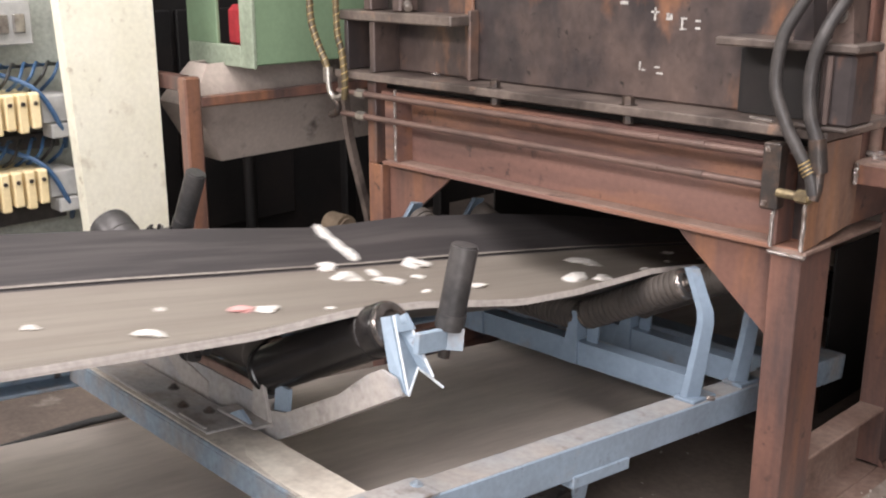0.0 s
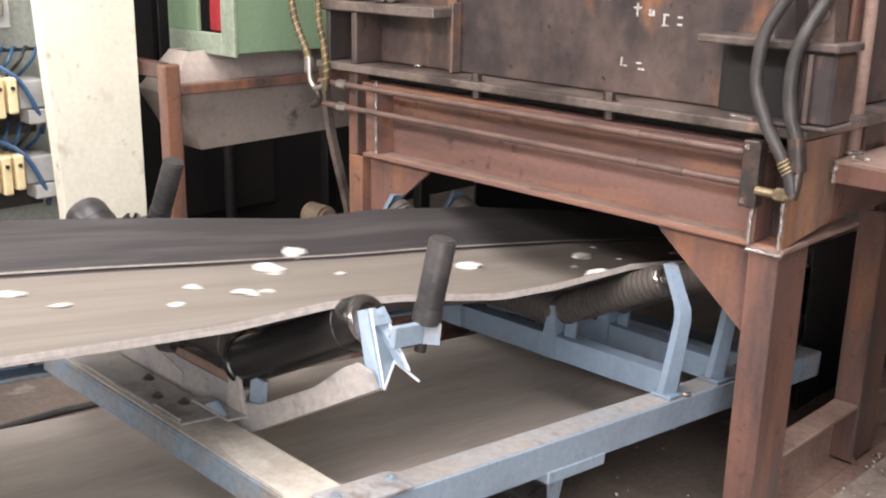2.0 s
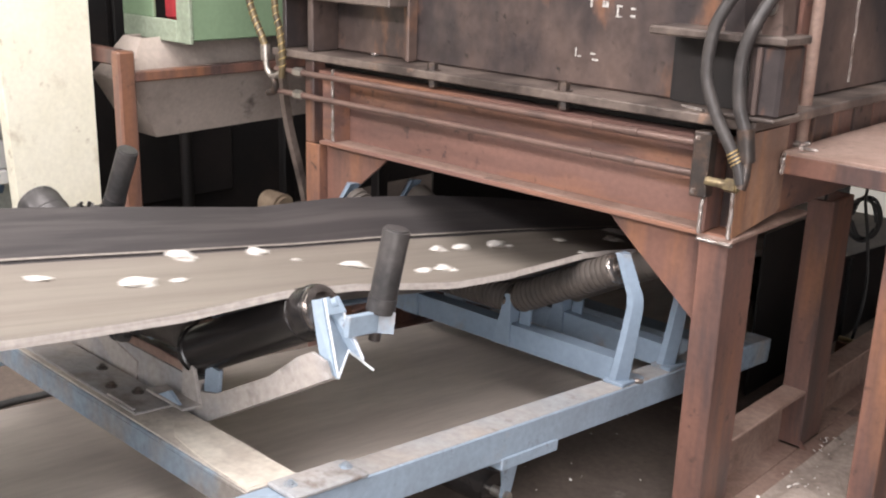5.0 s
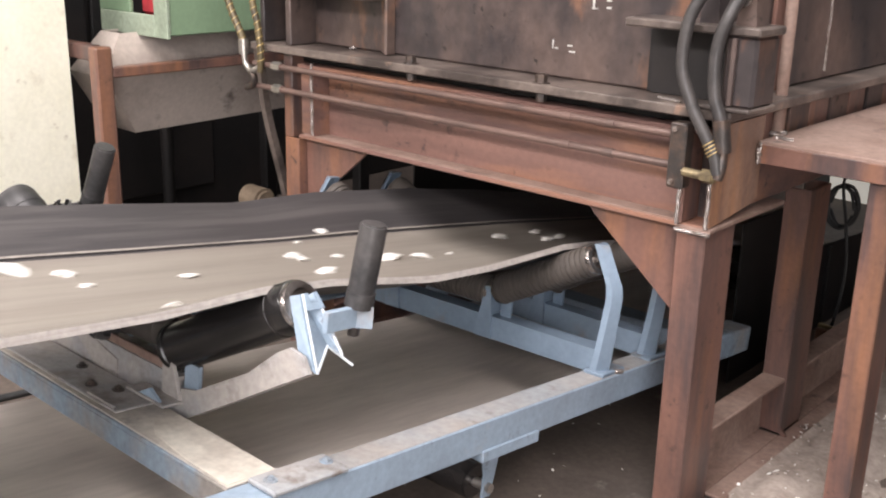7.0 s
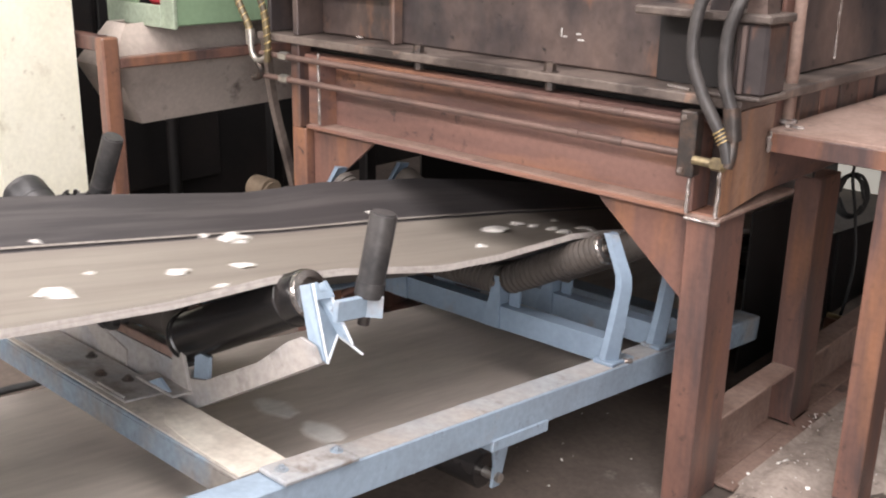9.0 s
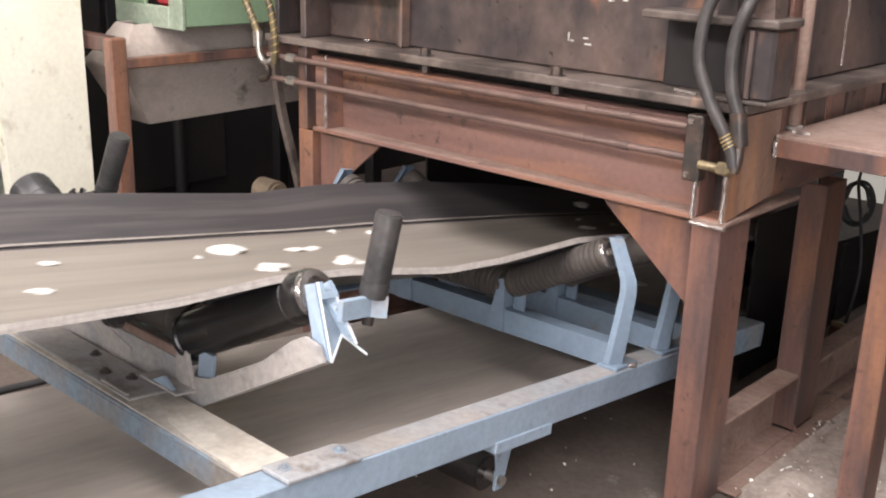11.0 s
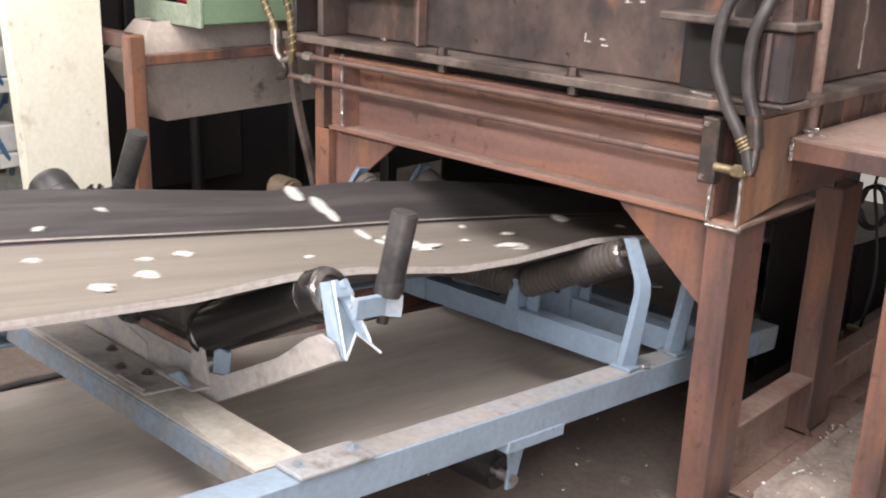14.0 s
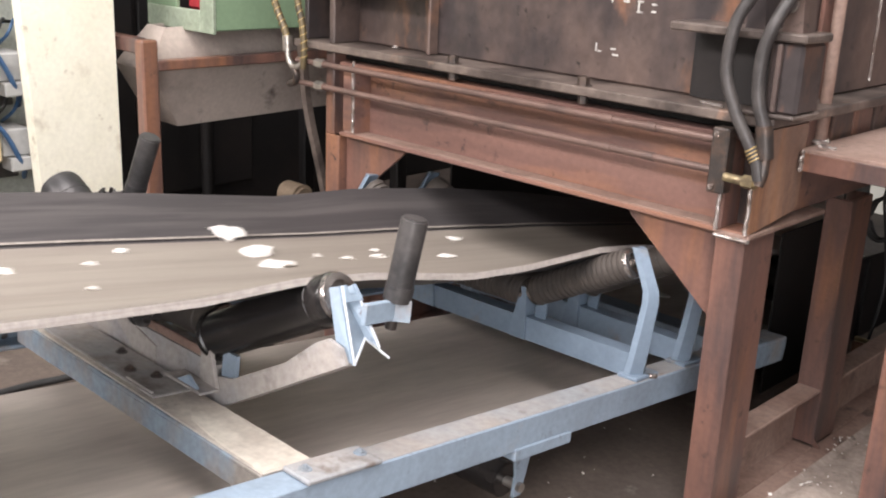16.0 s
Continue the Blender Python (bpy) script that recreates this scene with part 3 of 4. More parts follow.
        arm = part("arm", arm, BLUE_DUSTY, ob, "dusty rising arm")
        part("arm_flange", prism(B(), [(s * 0.15, -0.036), (s * 0.18, -0.026), (s * 0.52, 0.171), (s * 0.516, 0.179), (s * 0.177, -0.018), (s * 0.15, -0.028)], -0.056, -0.015, 1), BLUE_DUSTY, arm)
        if s > 0:
            stub = prism(B(), [(s * 0.1, -0.02), (s * 0.095, 0.09), (s * 0.128, 0.092), (s * 0.165, 0.0)], -0.075, -0.066, 1)
            part("inner_bracket", stub, BLUE_DUSTY, ob)
        part("inner_bracket", span(B(), min(s * 0.15, s * 0.2), max(s * 0.15, s * 0.2), -0.055, -0.047, 0.02, 0.09), BLUE, ob)
        # upright of angle section, open outwards, whose cut lower end shows its two legs; a cheek and a slotted strap across it
        paint = BLUE if s > 0 else GUIDE
        ridge = (Vector((0.446, -0.002, 0.3)), Vector((0.511, 0.012, 0.219)))
        edges = {-1: (Vector((0.462, -0.016, 0.313)), Vector((0.547, -0.042, 0.184))), 1: (Vector((0.463, 0.014, 0.313)), Vector((0.548, 0.047, 0.184)))}
        flip = Matrix.Diagonal((s, 1, 1, 1))

        def leaf(corners, off):
            bm = B()
            off = Vector(off)
            lo = [bm.verts.new(flip @ Vector(c)) for c in corners]
            hi = [bm.verts.new(flip @ (Vector(c) + off)) for c in corners]
            bm.faces.new(lo), bm.faces.new(hi[::-1])
            for i in range(len(lo)):
                k = (i + 1) % len(lo)
                bm.faces.new((lo[i], hi[i], hi[k], lo[k]))
            bmesh.ops.recalc_face_normals(bm, faces=bm.faces[:])
            return bm

        br = part("end_bracket", leaf([ridge[0], edges[-1][0], edges[-1][1], ridge[1]], (-0.003, -0.0045, 0)), paint, ob)
        part("leg_flange", leaf([ridge[0], edges[1][0], (0.545, 0.02, 0.209), ridge[1]], (-0.003, 0.0045, 0)), paint, br)
        part("side_flange", leaf([edges[-1][0] + Vector((0, -0.005, 0)), edges[-1][1] + Vector((0, -0.004, 0.004)), (0.503, -0.044, 0.196), (0.44, -0.026, 0.305)], (0, -0.004, 0)), paint, br)
        if s > 0:      # cut edges, with strips coloured pale for the light they catch
            for p, q in ((edges[-1][1], ridge[1]), (ridge[1], edges[1][1]), (edges[-1][0], edges[-1][1]), (edges[1][0], Vector((0.545, 0.02, 0.209)))):
                part("cut_edge", tube(B(), [p, q], 0.0028, 6, 1), LIT_EDGE, br, "pale strip for the light on a cut edge")
        strap = [(edges[e][0].lerp(edges[e][1], f) + Vector((0.002, 0, 0.001))) for e, f in ((-1, 0.0), (1, 0.0), (1, 0.22), (-1, 0.22))]
        inner = [(edges[e][0].lerp(edges[e][1], f) + Vector((0.002, d, 0.001))) for e, f, d in ((-1, 0.0, 0.008), (1, 0.0, -0.008), (1, 0.13, -0.01), (-1, 0.13, 0.01))]
        part("slot_plate", leaf([strap[0], inner[0], inner[3], inner[2], inner[1], strap[1], strap[2], strap[3]], (0.003, 0, 0.002)), paint, br)
        part("lug_arm", span(B(), s * 0.52 - 0.007, s * 0.52 + 0.007, -0.008, 0.07, 0.25, 0.292, 0.002), paint, br)
        part("lug_plate", prism(B(), [(s * 0.516, 0.066), (s * 0.524, 0.066), (s * 0.548, 0.092), (s * 0.542, 0.096)], 0.249, 0.292, 2), paint, br)
        g0, g1 = (Vector((0.516, 0.081, 0.288)), Vector((0.534, 0.088, 0.457))) if s > 0 else (Vector((-0.53, 0.11, 0.28)), Vector((-0.465, 0.11, 0.445)))
        g = rod(B(), g0, g1, 0.027, n=28, bevel=0.004)
        gr = part("guide_roller", g, GUIDE, ob, "upright dark steel guide roller")
        part("collar", rod(B(), g0, g0.lerp(g1, 0.2), 0.029, n=28, bevel=0.002), GUIDE, gr)
        part("pin", rod(B(), g0 + (g0 - g1) * 0.35, g0, 0.012, n=12), BOLT, gr)
    roll_part(ob, (0.09, -0.035, 0.1), (0.437, 0, 0.282), 0.053, ROLL, False)
    roll_part(ob, (-0.13, -0.06, 0.1), (-0.485, -0.115, 0.315), 0.053, GUIDE, False, cap=GUIDE)
    roll_part(ob, (-0.15, -0.004, 0.112), (0.045, 0.008, 0.112), 0.048, ROLL_DUSTY, False)
    return ob


aligning_idler(-1.0)


def return_idler(y):
    ob = thing("return_idler", CONV @ Matrix.Translation((0, y, 0)), "black return roll hung under the conveyor rails on grey-blue hangers", "idler", "return idlers")
    zc = RET - 0.006 - 0.045
    rod_bm = rod(B(), (-0.5, 0, zc), (0.5, 0, zc), 0.044, n=32, bevel=0.004)
    part("roll", rod_bm, ROLL, ob)
    for s in (1, -1):
        h = B()
        prism(h, [(-0.03, -0.1), (0.045, -0.1), (0.03, -0.135), (0.014, zc - 0.025), (-0.014, zc - 0.025), (-0.012, zc + 0.03)], s * 0.535 - 0.004, s * 0.535 + 0.004, 0)
        span(h, min(s * 0.52, s * 0.56), max(s * 0.52, s * 0.56), -0.032, 0.047, -0.1, -0.093)
        part("hanger", h, BLUE, ob)
        part("shaft_end", rod(B(), (s * 0.49, 0, zc), (s * 0.55, 0, zc), 0.012, n=12), STEEL, ob)
    return ob


return_idler(-0.47)
return_idler(-2.3)

# ---- rusty press frame over the belt ----
press = thing("press_frame", Matrix(), "rusty red-oxide steel press frame standing over the conveyor belt", "press frame")


def leg(x0, y0, z0, z1, w=0.068, d=0.15, t=0.008):
    """A channel leg: its web faces +x, its flanges point to -x."""
    bm = B()
    prism(bm, [(x0, y0), (x0 + w, y0), (x0 + w, y0 + d), (x0, y0 + d), (x0, y0 + d - t), (x0 + w - t, y0 + d - t), (x0 + w - t, y0 + t), (x0, y0 + t)], z0, z1, 2)
    return part("leg", chamfer(bm, 0.003), RUST, press)


leg(-0.009, 0.0, 0.0, 0.776, 0.078), leg(-1.487, 0.0, 0.0, 0.776), leg(-0.009, 0.6, 0.022, 0.776, 0.076, 0.14), leg(-1.487, 1.9, 0.0, 0.776), leg(0.0, 1.9, 0.158, 0.776)
# cross channel over the belt, open to the front
part("cross_beam", channel_along_x(B(), 0.075, -1.412, 0.068, 0.78, 1.022, -0.078, 0.009), RUST_BEAM, press)
part("cross_beam", channel_along_x(B(), 1.17, -1.487, 0.068, 0.78, 1.043, 0.078, 0.009), RUST_BEAM, press)
# black strip set in the gap under the flange plate for its shade
part("spacer", span(B(), -1.487, 0.05, 0.05, 0.075, 1.023, 1.051), SHADE_BLACK, press)
part("flange_dust", span(B(), -1.4, -0.01, 0.004, 0.06, 0.7925, 0.7955, 0.001), RUST_DUSTY, press, "grey-pink dust on the lower flange")
part("stiffener", span(B(), -1.349, -1.34, 0.0, 0.066, 0.796, 1.008), RUST_BEAM, press)
part("stiffener", span(B(), -1.412, -1.349, 0.012, 0.02, 0.796, 1.008), RUST_BEAM, press)
part("end_post", span(B(), -1.487, -1.445, 0.0, 0.07, 0.777, 1.05, 0.003), RUST, press)
# end of the side beam over the near leg: two plates with the open box between them
part("end_plate", span(B(), -0.004, 0.008, -0.012, 0.07, 0.794, 1.03, 0.002), RUST, press)
# dark plate put in for the shade inside the open box
part("box_back", span(B(), 0.009, 0.049, 0.062, 0.07, 0.797, 1.02, 0.001), SOOT, press)
part("outer_cheek", prism(B(), [(-0.004, 0.79), (0.21, 0.815), (0.235, 0.83), (0.235, 1.035), (-0.004, 1.035)], 0.066, 0.076, 0), ORANGE, press, "orange-brown flame-cut cheek plate")
part("side_beam", channel_along_y(B(), 0.05, 0.08, 2.05, 0.797, 1.043, -0.05, 0.008), RUST_BEAM, press)
part("side_beam", channel_along_y(B(), -1.477, 0.08, 2.05, 0.797, 1.043, 0.05, 0.008), RUST_BEAM, press)
part("side_flange", span(B(), -0.012, 0.08, -0.004, 0.4, 0.777, 0.789, 0.002), RUST_DUSTY, press)
for s, x in ((1, -0.004), (-1, -1.416)):
    g = prism(B(), [(x, 0.772), (x - s * 0.285, 0.772), (x - s * 0.27, 0.755), (x - s * 0.012, 0.545), (x, 0.535)], 0.034, 0.044, 1)
    part("gusset", g, RUST, press, "rusty triangular corner plate")
base = part("base_beam", channel_along_y(B(), -0.005, 0.152, 0.598, 0.008, 0.205, 0.07, 0.008), RUST_DUSTY, press, "dusty channel between the legs along the floor")
part("base_beam", channel_along_y(B(), -0.005, 0.742, 2.2, 0.008, 0.205, 0.07, 0.008), RUST_DUSTY, press, "dusty channel along the floor")
part("base_flange", span(B(), 0.066, 0.124, 0.15, 2.2, 0.008, 0.018, 0.002), RUST_DUSTY, base)
part("base_beam", channel_along_y(B(), -1.47, 0.15, 2.2, 0.01, 0.157, 0.06, 0.008), RUST, press)
bm = B()
prism(bm, [(0.067, 0.045), (0.067, 0.019), (0.088, 0.019)], 0.6, 0.607, 1)
part("foot_gusset", bm, RUST, base)
# weld beads
for name, a, b in (("weld", (-0.005, -0.012, 0.79), (-0.004, -0.012, 1.03)), ("weld", (0.07, -0.006, 0.79), (0.07, -0.006, 1.03)), ("weld", (-1.345, -0.002, 0.8), (-1.345, -0.002, 1.03)),
                   ("weld", (-0.01, -0.006, 0.775), (0.08, -0.006, 0.775))):
    a, b = Vector(a), Vector(b)
    pts = [a.lerp(b, i / 24) + Vector((random.uniform(-0.0016, 0.0016), random.uniform(-0.002, 0.0), 0)) for i in range(25)]
    part(name, tube(B(), pts, 0.0055, 8, 2), WELD, press)

# short weld runs on the flange plate and up the chamber's side
for a, b in (((-1.61, 0.085, 1.079), (-1.585, 0.08, 1.079)), ((-1.53, 0.09, 1.079), (-1.505, 0.07, 1.079)), ((-1.27, 0.095, 1.079), (-1.245, 0.094, 1.08)), ((-0.1, 0.02, 1.079), (-0.03, 0.0, 1.079)),
             ((0.035, -0.02, 1.079), (0.07, -0.022, 1.079)), ((0.033, 0.66, 1.1), (0.033, 0.65, 1.4))):
    a, b = Vector(a), Vector(b)
    k = max(6, int((b - a).length / 0.011))
    pts = [a.lerp(b, i / k) + Vector((random.uniform(-0.0015, 0.0015), random.uniform(-0.002, 0.002), random.uniform(0, 0.001))) for i in range(k + 1)]
    part("weld", tube(B(), pts, 0.0042, 7, 2), WELD, press)

# flange plate with its bolts, and the dark box on it
part("flange_plate", span(B(), -1.62, 0.115, -0.03, 2.35, 1.052, 1.076, 0.003), PLATE, press, "thick oily dark flange plate")
for x in (-0.9, -0.43):
    bm = B()
    bolt(bm, (x - 0.006, -0.004, 1.076), (0, 0, 1), 0.016, 0.02)
    rod(bm, (x, -0.008, 1.03), (x, -0.008, 1.052), 0.014, n=6)
    part("bolt", bm, BOLT, press)
box_c = part("chamber", span(B(), -1.53, 0.03, 0.1, 2.3, 1.077, 2.1, 0.006), SOOT, press, "sooty dark steel chamber with heat stains")
part("seam", span(B(), -1.125, -1.09, 0.088, 0.1, 1.078, 2.1, 0.003), SOOT, box_c)
part("corner_strip", span(B(), 0.03, 0.042, 0.3, 0.36, 1.078, 2.1, 0.003), RUST, box_c)
# filler blocks in the gap along the side
for i in range(6):
    part("filler_block", span(B(), 0.052, 0.066 + 0.004 * (i % 2), 0.26 + i * 0.13, 0.378 + i * 0.13, 0.96, 1.05, 0.003), (RUST, SOOT)[i % 2], press)
# clamp niches
left = part("clamp_bracket", span(B(), -1.6, -1.075, -0.02, 0.1, 1.24, 1.272, 0.004), PLATE, press, "sooty clamp bracket")
part("cheek", span(B(), -1.595, -1.575, -0.005, 0.1, 1.077, 1.24, 0.003), SOOT, left)
part("cheek", span(B(), -1.46, -1.435, -0.01, 0.1, 1.077, 1.24, 0.003), SOOT, left)
part("cheek", span(B(), -1.086, -1.072, 0.06, 0.1, 1.077, 1.285, 0.003), SOOT, left)
part("ear", span(B(), -1.5, -1.46, 0.0, 0.08, 1.272, 1.4, 0.006), SOOT, left)
part("ear", span(B(), -1.36, -1.32, 0.0, 0.08, 1.272, 1.4, 0.006), SOOT, left)
part("pin", rod(B(), (-1.32, 0.03, 1.3), (-1.296, 0.015, 1.284), 0.013, n=16, bevel=0.003), STEEL, left, "bright steel pin")
right = part("clamp_bracket", span(B(), -0.18, 0.165, -0.03, 0.1, 1.245, 1.265, 0.004), PLATE, press, "sooty clamp bracket")
# cheek and back plate in black, put in for the shade inside the niche
part("cheek", span(B(), -0.18, -0.165, 0.093, 0.1, 1.078, 1.244, 0.001), SHADE_BLACK, right)
part("recess", span(B(), -0.165, 0.06, 0.085, 0.099, 1.078, 1.244), SHADE_BLACK, right)
part("pillar", span(B(), 0.078, 0.158, -0.02, 0.09, 1.085, 1.245, 0.008), SOOT, right)
part("pillar_rib", span(B(), 0.1, 0.112, -0.032, -0.02, 1.09, 1.24, 0.002), SOOT, right)
part("pillar_foot", span(B(), 0.03, 0.16, -0.035, 0.1, 1.077, 1.087, 0.003), PLATE, right)
for x in (0.0, 0.09):
    e = part("ear", prism(B(), [(x, 1.262), (x + 0.05, 1.262), (x + 0.04, 1.36), (x + 0.01, 1.36)], 0.0, 0.06, 1), SOOT, right)
part("pin", rod(B(), (0.105, -0.01, 1.325), (0.105, 0.0, 1.325), 0.018, n=20), STEEL, right, "bright steel pin")

# hydraulic lines
lines = thing("hydraulic_pipes", Matrix(), "two thin rusty hydraulic pipes along the press beam", "pipe")
for z in (1.008, 0.935):
    p = part("pipe", rod(B(), (-1.6, -0.03, z), (-0.02, -0.03, z), 0.0095, n=16), PIPE, lines)
    for x in (-1.47, -0.2, -0.33):
        part("ferrule", rod(B(), (x - 0.018, -0.03, z), (x + 0.018, -0.03, z), 0.0115, n=12, bevel=0.002), PIPE, p)
    part("union", rod(B(), (-1.5, -0.03, z), (-1.46, -0.03, z), 0.016, n=6), STEEL, p)
block = part("manifold", span(B(), -0.022, 0.022, -0.052, -0.012, 0.885, 1.04, 0.004), BOLT, lines, "dark manifold block with screws")
for z in (0.9, 1.025):
    part("screw", rod(B(), (-0.008, -0.056, z), (-0.008, -0.05, z), 0.007, n=10), WELD, block)
part("nipple", rod(B(), (0.02, -0.045, 0.928), (0.105, -0.05, 0.928), 0.011, n=12), BRASS_OLD, block, "brass nipple")
part("nut", rod(B(), (0.07, -0.048, 0.928), (0.1, -0.05, 0.928), 0.016, n=6), BRASS_OLD, block)


def hose(points, r, wire, label, wire_r=0.0016):
    ob = thing("hydraulic_hose", Matrix(), label, "hose", "hydraulic hoses")
    part("sleeve", tube(B(), points, r, 14), HOSE if r > 0.013 else HOSE_GOLD, ob)
    if wire:
        a, b = wire
        sub = smooth_line(points, 8)
        sub = sub[int(a * (len(sub) - 1)):int(b * (len(sub) - 1)) + 1]
        part("armour_wire", tube(B(), coil(sub[::4] + [sub[-1]], r * 1.0, 0.024 if r < 0.013 else 1.1), wire_r * (1.1 if r < 0.013 else 1.6), 6, 1), BRASS, ob, "brass-yellow wire")
    return ob


h1 = [(0.108, -0.05, 0.936), (0.096, -0.05, 0.978), (0.066, -0.055, 1.03), (0.034, -0.06, 1.085), (0.002, -0.062, 1.167), (0.006, -0.06, 1.267), (0.03, -0.05, 1.33), (0.08, -0.03, 1.42)]
first = hose(h1, 0.0145, (0.12, 0.95), "thick black hydraulic hose with a yellow wire along it")
part("wire_wrap", tube(B(), coil([Vector(h1[1]).lerp(Vector(h1[2]), k / 10) for k in range(7)], 0.015, 0.0085), 0.0016, 6, 1), BRASS, first, "brass-yellow wire wound round the hose end")
h2 = [(0.11, -0.035, 0.985), (0.1, -0.04, 1.05), (0.078, -0.045, 1.12), (0.074, -0.045, 1.21), (0.09, -0.04, 1.28), (0.115, -0.02, 1.345), (0.16, 0.0, 1.43)]
hose(h2, 0.015, None, "thick black hydraulic hose with a steel ferrule")
fit_b = thing("hose_fitting", Matrix(), "brass hose fitting on the press corner", "fitting")
part("ferrule", rod(B(), (0.11, -0.038, 0.985), (0.1, -0.041, 1.06), 0.02, n=20, bevel=0.002), BOLT, fit_b)
part("elbow", tube(B(), [(0.108, -0.05, 0.925), (0.112, -0.045, 0.95), (0.11, -0.038, 0.985)], 0.013, 12), BOLT, fit_b)
h3 = [(-1.628, -0.05, 1.05), (-1.64, -0.05, 1.1), (-1.685, -0.05, 1.17), (-1.715, -0.05, 1.25), (-1.74, -0.03, 1.42)]
hose(h3, 0.012, (0.1, 1.0), "thin hose wrapped in yellow wire")
h4 = [(-1.545, -0.05, 0.985), (-1.54, -0.05, 1.05), (-1.553, -0.05, 1.143), (-1.574, -0.05, 1.213), (-1.59, -0.04, 1.42)]
hose(h4, 0.011, (0.1, 1.0), "thin hose wrapped in yellow wire")
fit_a = thing("hose_fitting", Matrix(), "bright steel elbow fitting on the hydraulic pipes", "fitting")
part("ferrule", rod(B(), (-1.627, -0.05, 1.035), (-1.63, -0.05, 1.085), 0.017, n=18, bevel=0.002), STEEL, fit_a)
part("elbow", tube(B(), [(-1.627, -0.05, 1.035), (-1.62, -0.05, 1.005), (-1.595, -0.05, 0.985), (-1.56, -0.05, 0.995), (-1.548, -0.045, 1.01)], 0.01, 10), STEEL, fit_a)
part("tee", tube(B(), [(-1.595, -0.05, 0.985), (-1.585, -0.045, 0.96), (-1.6, -0.04, 0.935), (-1.63, -0.04, 0.925)], 0.012, 10), BOLT, fit_a)
brace = thing("diagonal_brace", Matrix(), "dark steel angle brace beside the press leg", "brace")
part("bar", tube(B(), [(-1.655, 0.03, 1.05), (-1.642, 0.05, 0.82), (-1.605, 0.1, 0.52), (-1.55, 0.17, 0.01)], 0.017, 4, 4), PLATE, brace)

# side table of the press
side = thing("side_table", Matrix(), "rusty steel side table with a pipe post, beside the press", "steel table")
part("tabletop", span(B(), 0.082, 1.3, 0.2, 1.6, 0.964, 0.977, 0.002), RUST_DUSTY, side)
part("apron", span(B(), 0.082, 1.3, 0.196, 0.206, 0.922, 0.968, 0.002), RUST, side)
part("pipe_post", rod(B(), (0.076, 0.31, 0.977), (0.076, 0.31, 1.75), 0.015, n=18), RUST_DUSTY, side)
pts = [Vector((0.076 + 0.018 * math.cos(a), 0.31 + 0.018 * math.sin(a), 0.98)) for a in [i * math.pi / 6 for i in range(13)]]
part("weld", tube(B(), pts, 0.008, 8, 1), WELD, side)
pts = [Vector((0.088 + random.uniform(-0.003, 0.003), 0.196 + random.uniform(-0.004, 0.002), 0.922 + 0.0042 * i)) for i in range(13)]
part("weld", tube(B(), pts, 0.006, 7, 2), WELD, side)
pts = [Vector((0.1 + 0.012 * i, 0.25 + random.uniform(-0.004, 0.004), 0.979)) for i in range(5)]
part("weld", tube(B(), pts, 0.006, 7, 2), WELD, side)
for x, y in ((0.355, 0.215), (1.2, 0.215), (0.355, 1.45), (1.2, 1.45)):
    bm = B()
    prism(bm, [(x, y), (x + 0.065, y), (x + 0.065, y + 0.1), (x + 0.058, y + 0.1), (x + 0.058, y + 0.007), (x, y + 0.007)], 0, 0.964, 2)
    part("leg", chamfer(bm, 0.003), RUST, side)
bm = B()
for i in range(3):
    a0 = i * 1.7
    tube(bm, [(-0.11 + 0.05 * math.cos(a0 + k), 1.3 + 0.02 * i, 0.56 + 0.075 * math.sin(a0 + k)) for k in range(7)], 0.006, 6, 5)
tube(bm, [(-0.02, 1.15, 0.79), (-0.09, 1.25, 0.66), (-0.08, 1.3, 0.5), (-0.06, 1.3, 0.3), (-0.1, 1.3, 0.004)], 0.006, 6, 5)
solid("cable_coil", bm, CABLE, "loose coil of black cable hanging under the press beam", "cable")

# ---- behind the belt ----
post_m = thing("cable_column", Matrix(), "cream enamelled sheet-steel column with scuffs", "column")
part("panel", prism(B(), [(-0.684, 0.0), (-0.417, 0.0), (-0.417, 2.6), (-0.8, 2.6)], -2.13, -2.1, 0), CREAM, post_m)
part("edge_fold", prism(B(), [(-0.684, 0.0), (-0.676, 0.0), (-0.792, 2.6), (-0.8, 2.6)], -2.16, -2.13, 0), CREAM, post_m)
part("rear_post", span(B(), -2.25, -2.16, -0.62, -0.52, 0.0, 2.6, 0.004), CREAM, post_m)

cab = thing("terminal_cabinet", Matrix(), "open grey control cabinet with yellow terminal blocks and blue wires", "cabinet")
part("backplate", span(B(), -2.5, -2.46, -1.7, -0.47, 0.1, 2.4, 0.003), CABINET, cab)
part("side_panel", span(B(), -2.46, -2.38, -1.72, -1.68, 0.1, 2.4, 0.003), CABINET, cab)
for zc in (0.96, 0.71):
    tb = part("terminal_block", span(B(), -2.38, -2.2, -1.22, -0.8, zc - 0.055, zc + 0.05, 0.004), YELLOW, cab, "pale yellow terminal block")
    for k in range(10):
        y = -1.215 + k * 0.042
        part("clip", span(B(), -2.2, -2.165, y, y + 0.031, zc - 0.07 + 0.012 * (k % 2), zc + 0.058, 0.005), YELLOW, tb)
        part("screw", rod(B(), (-2.165, y + 0.015, zc + 0.025), (-2.16, y + 0.015, zc + 0.025), 0.007, n=10), BOLT, tb)
    part("connector", span(B(), -2.33, -2.2, -0.79, -0.69, zc - 0.05, zc + 0.04, 0.004), GREYPLAST, cab, "grey plug connector")
    part("plug", span(B(), -2.26, -2.18, -0.77, -0.7, zc - 0.1, zc - 0.053, 0.004), GREYPLAST, cab)
    part("din_rail", span(B(), -2.46, -2.38, -1.65, -0.68, zc - 0.02, zc + 0.02), STEEL, cab)
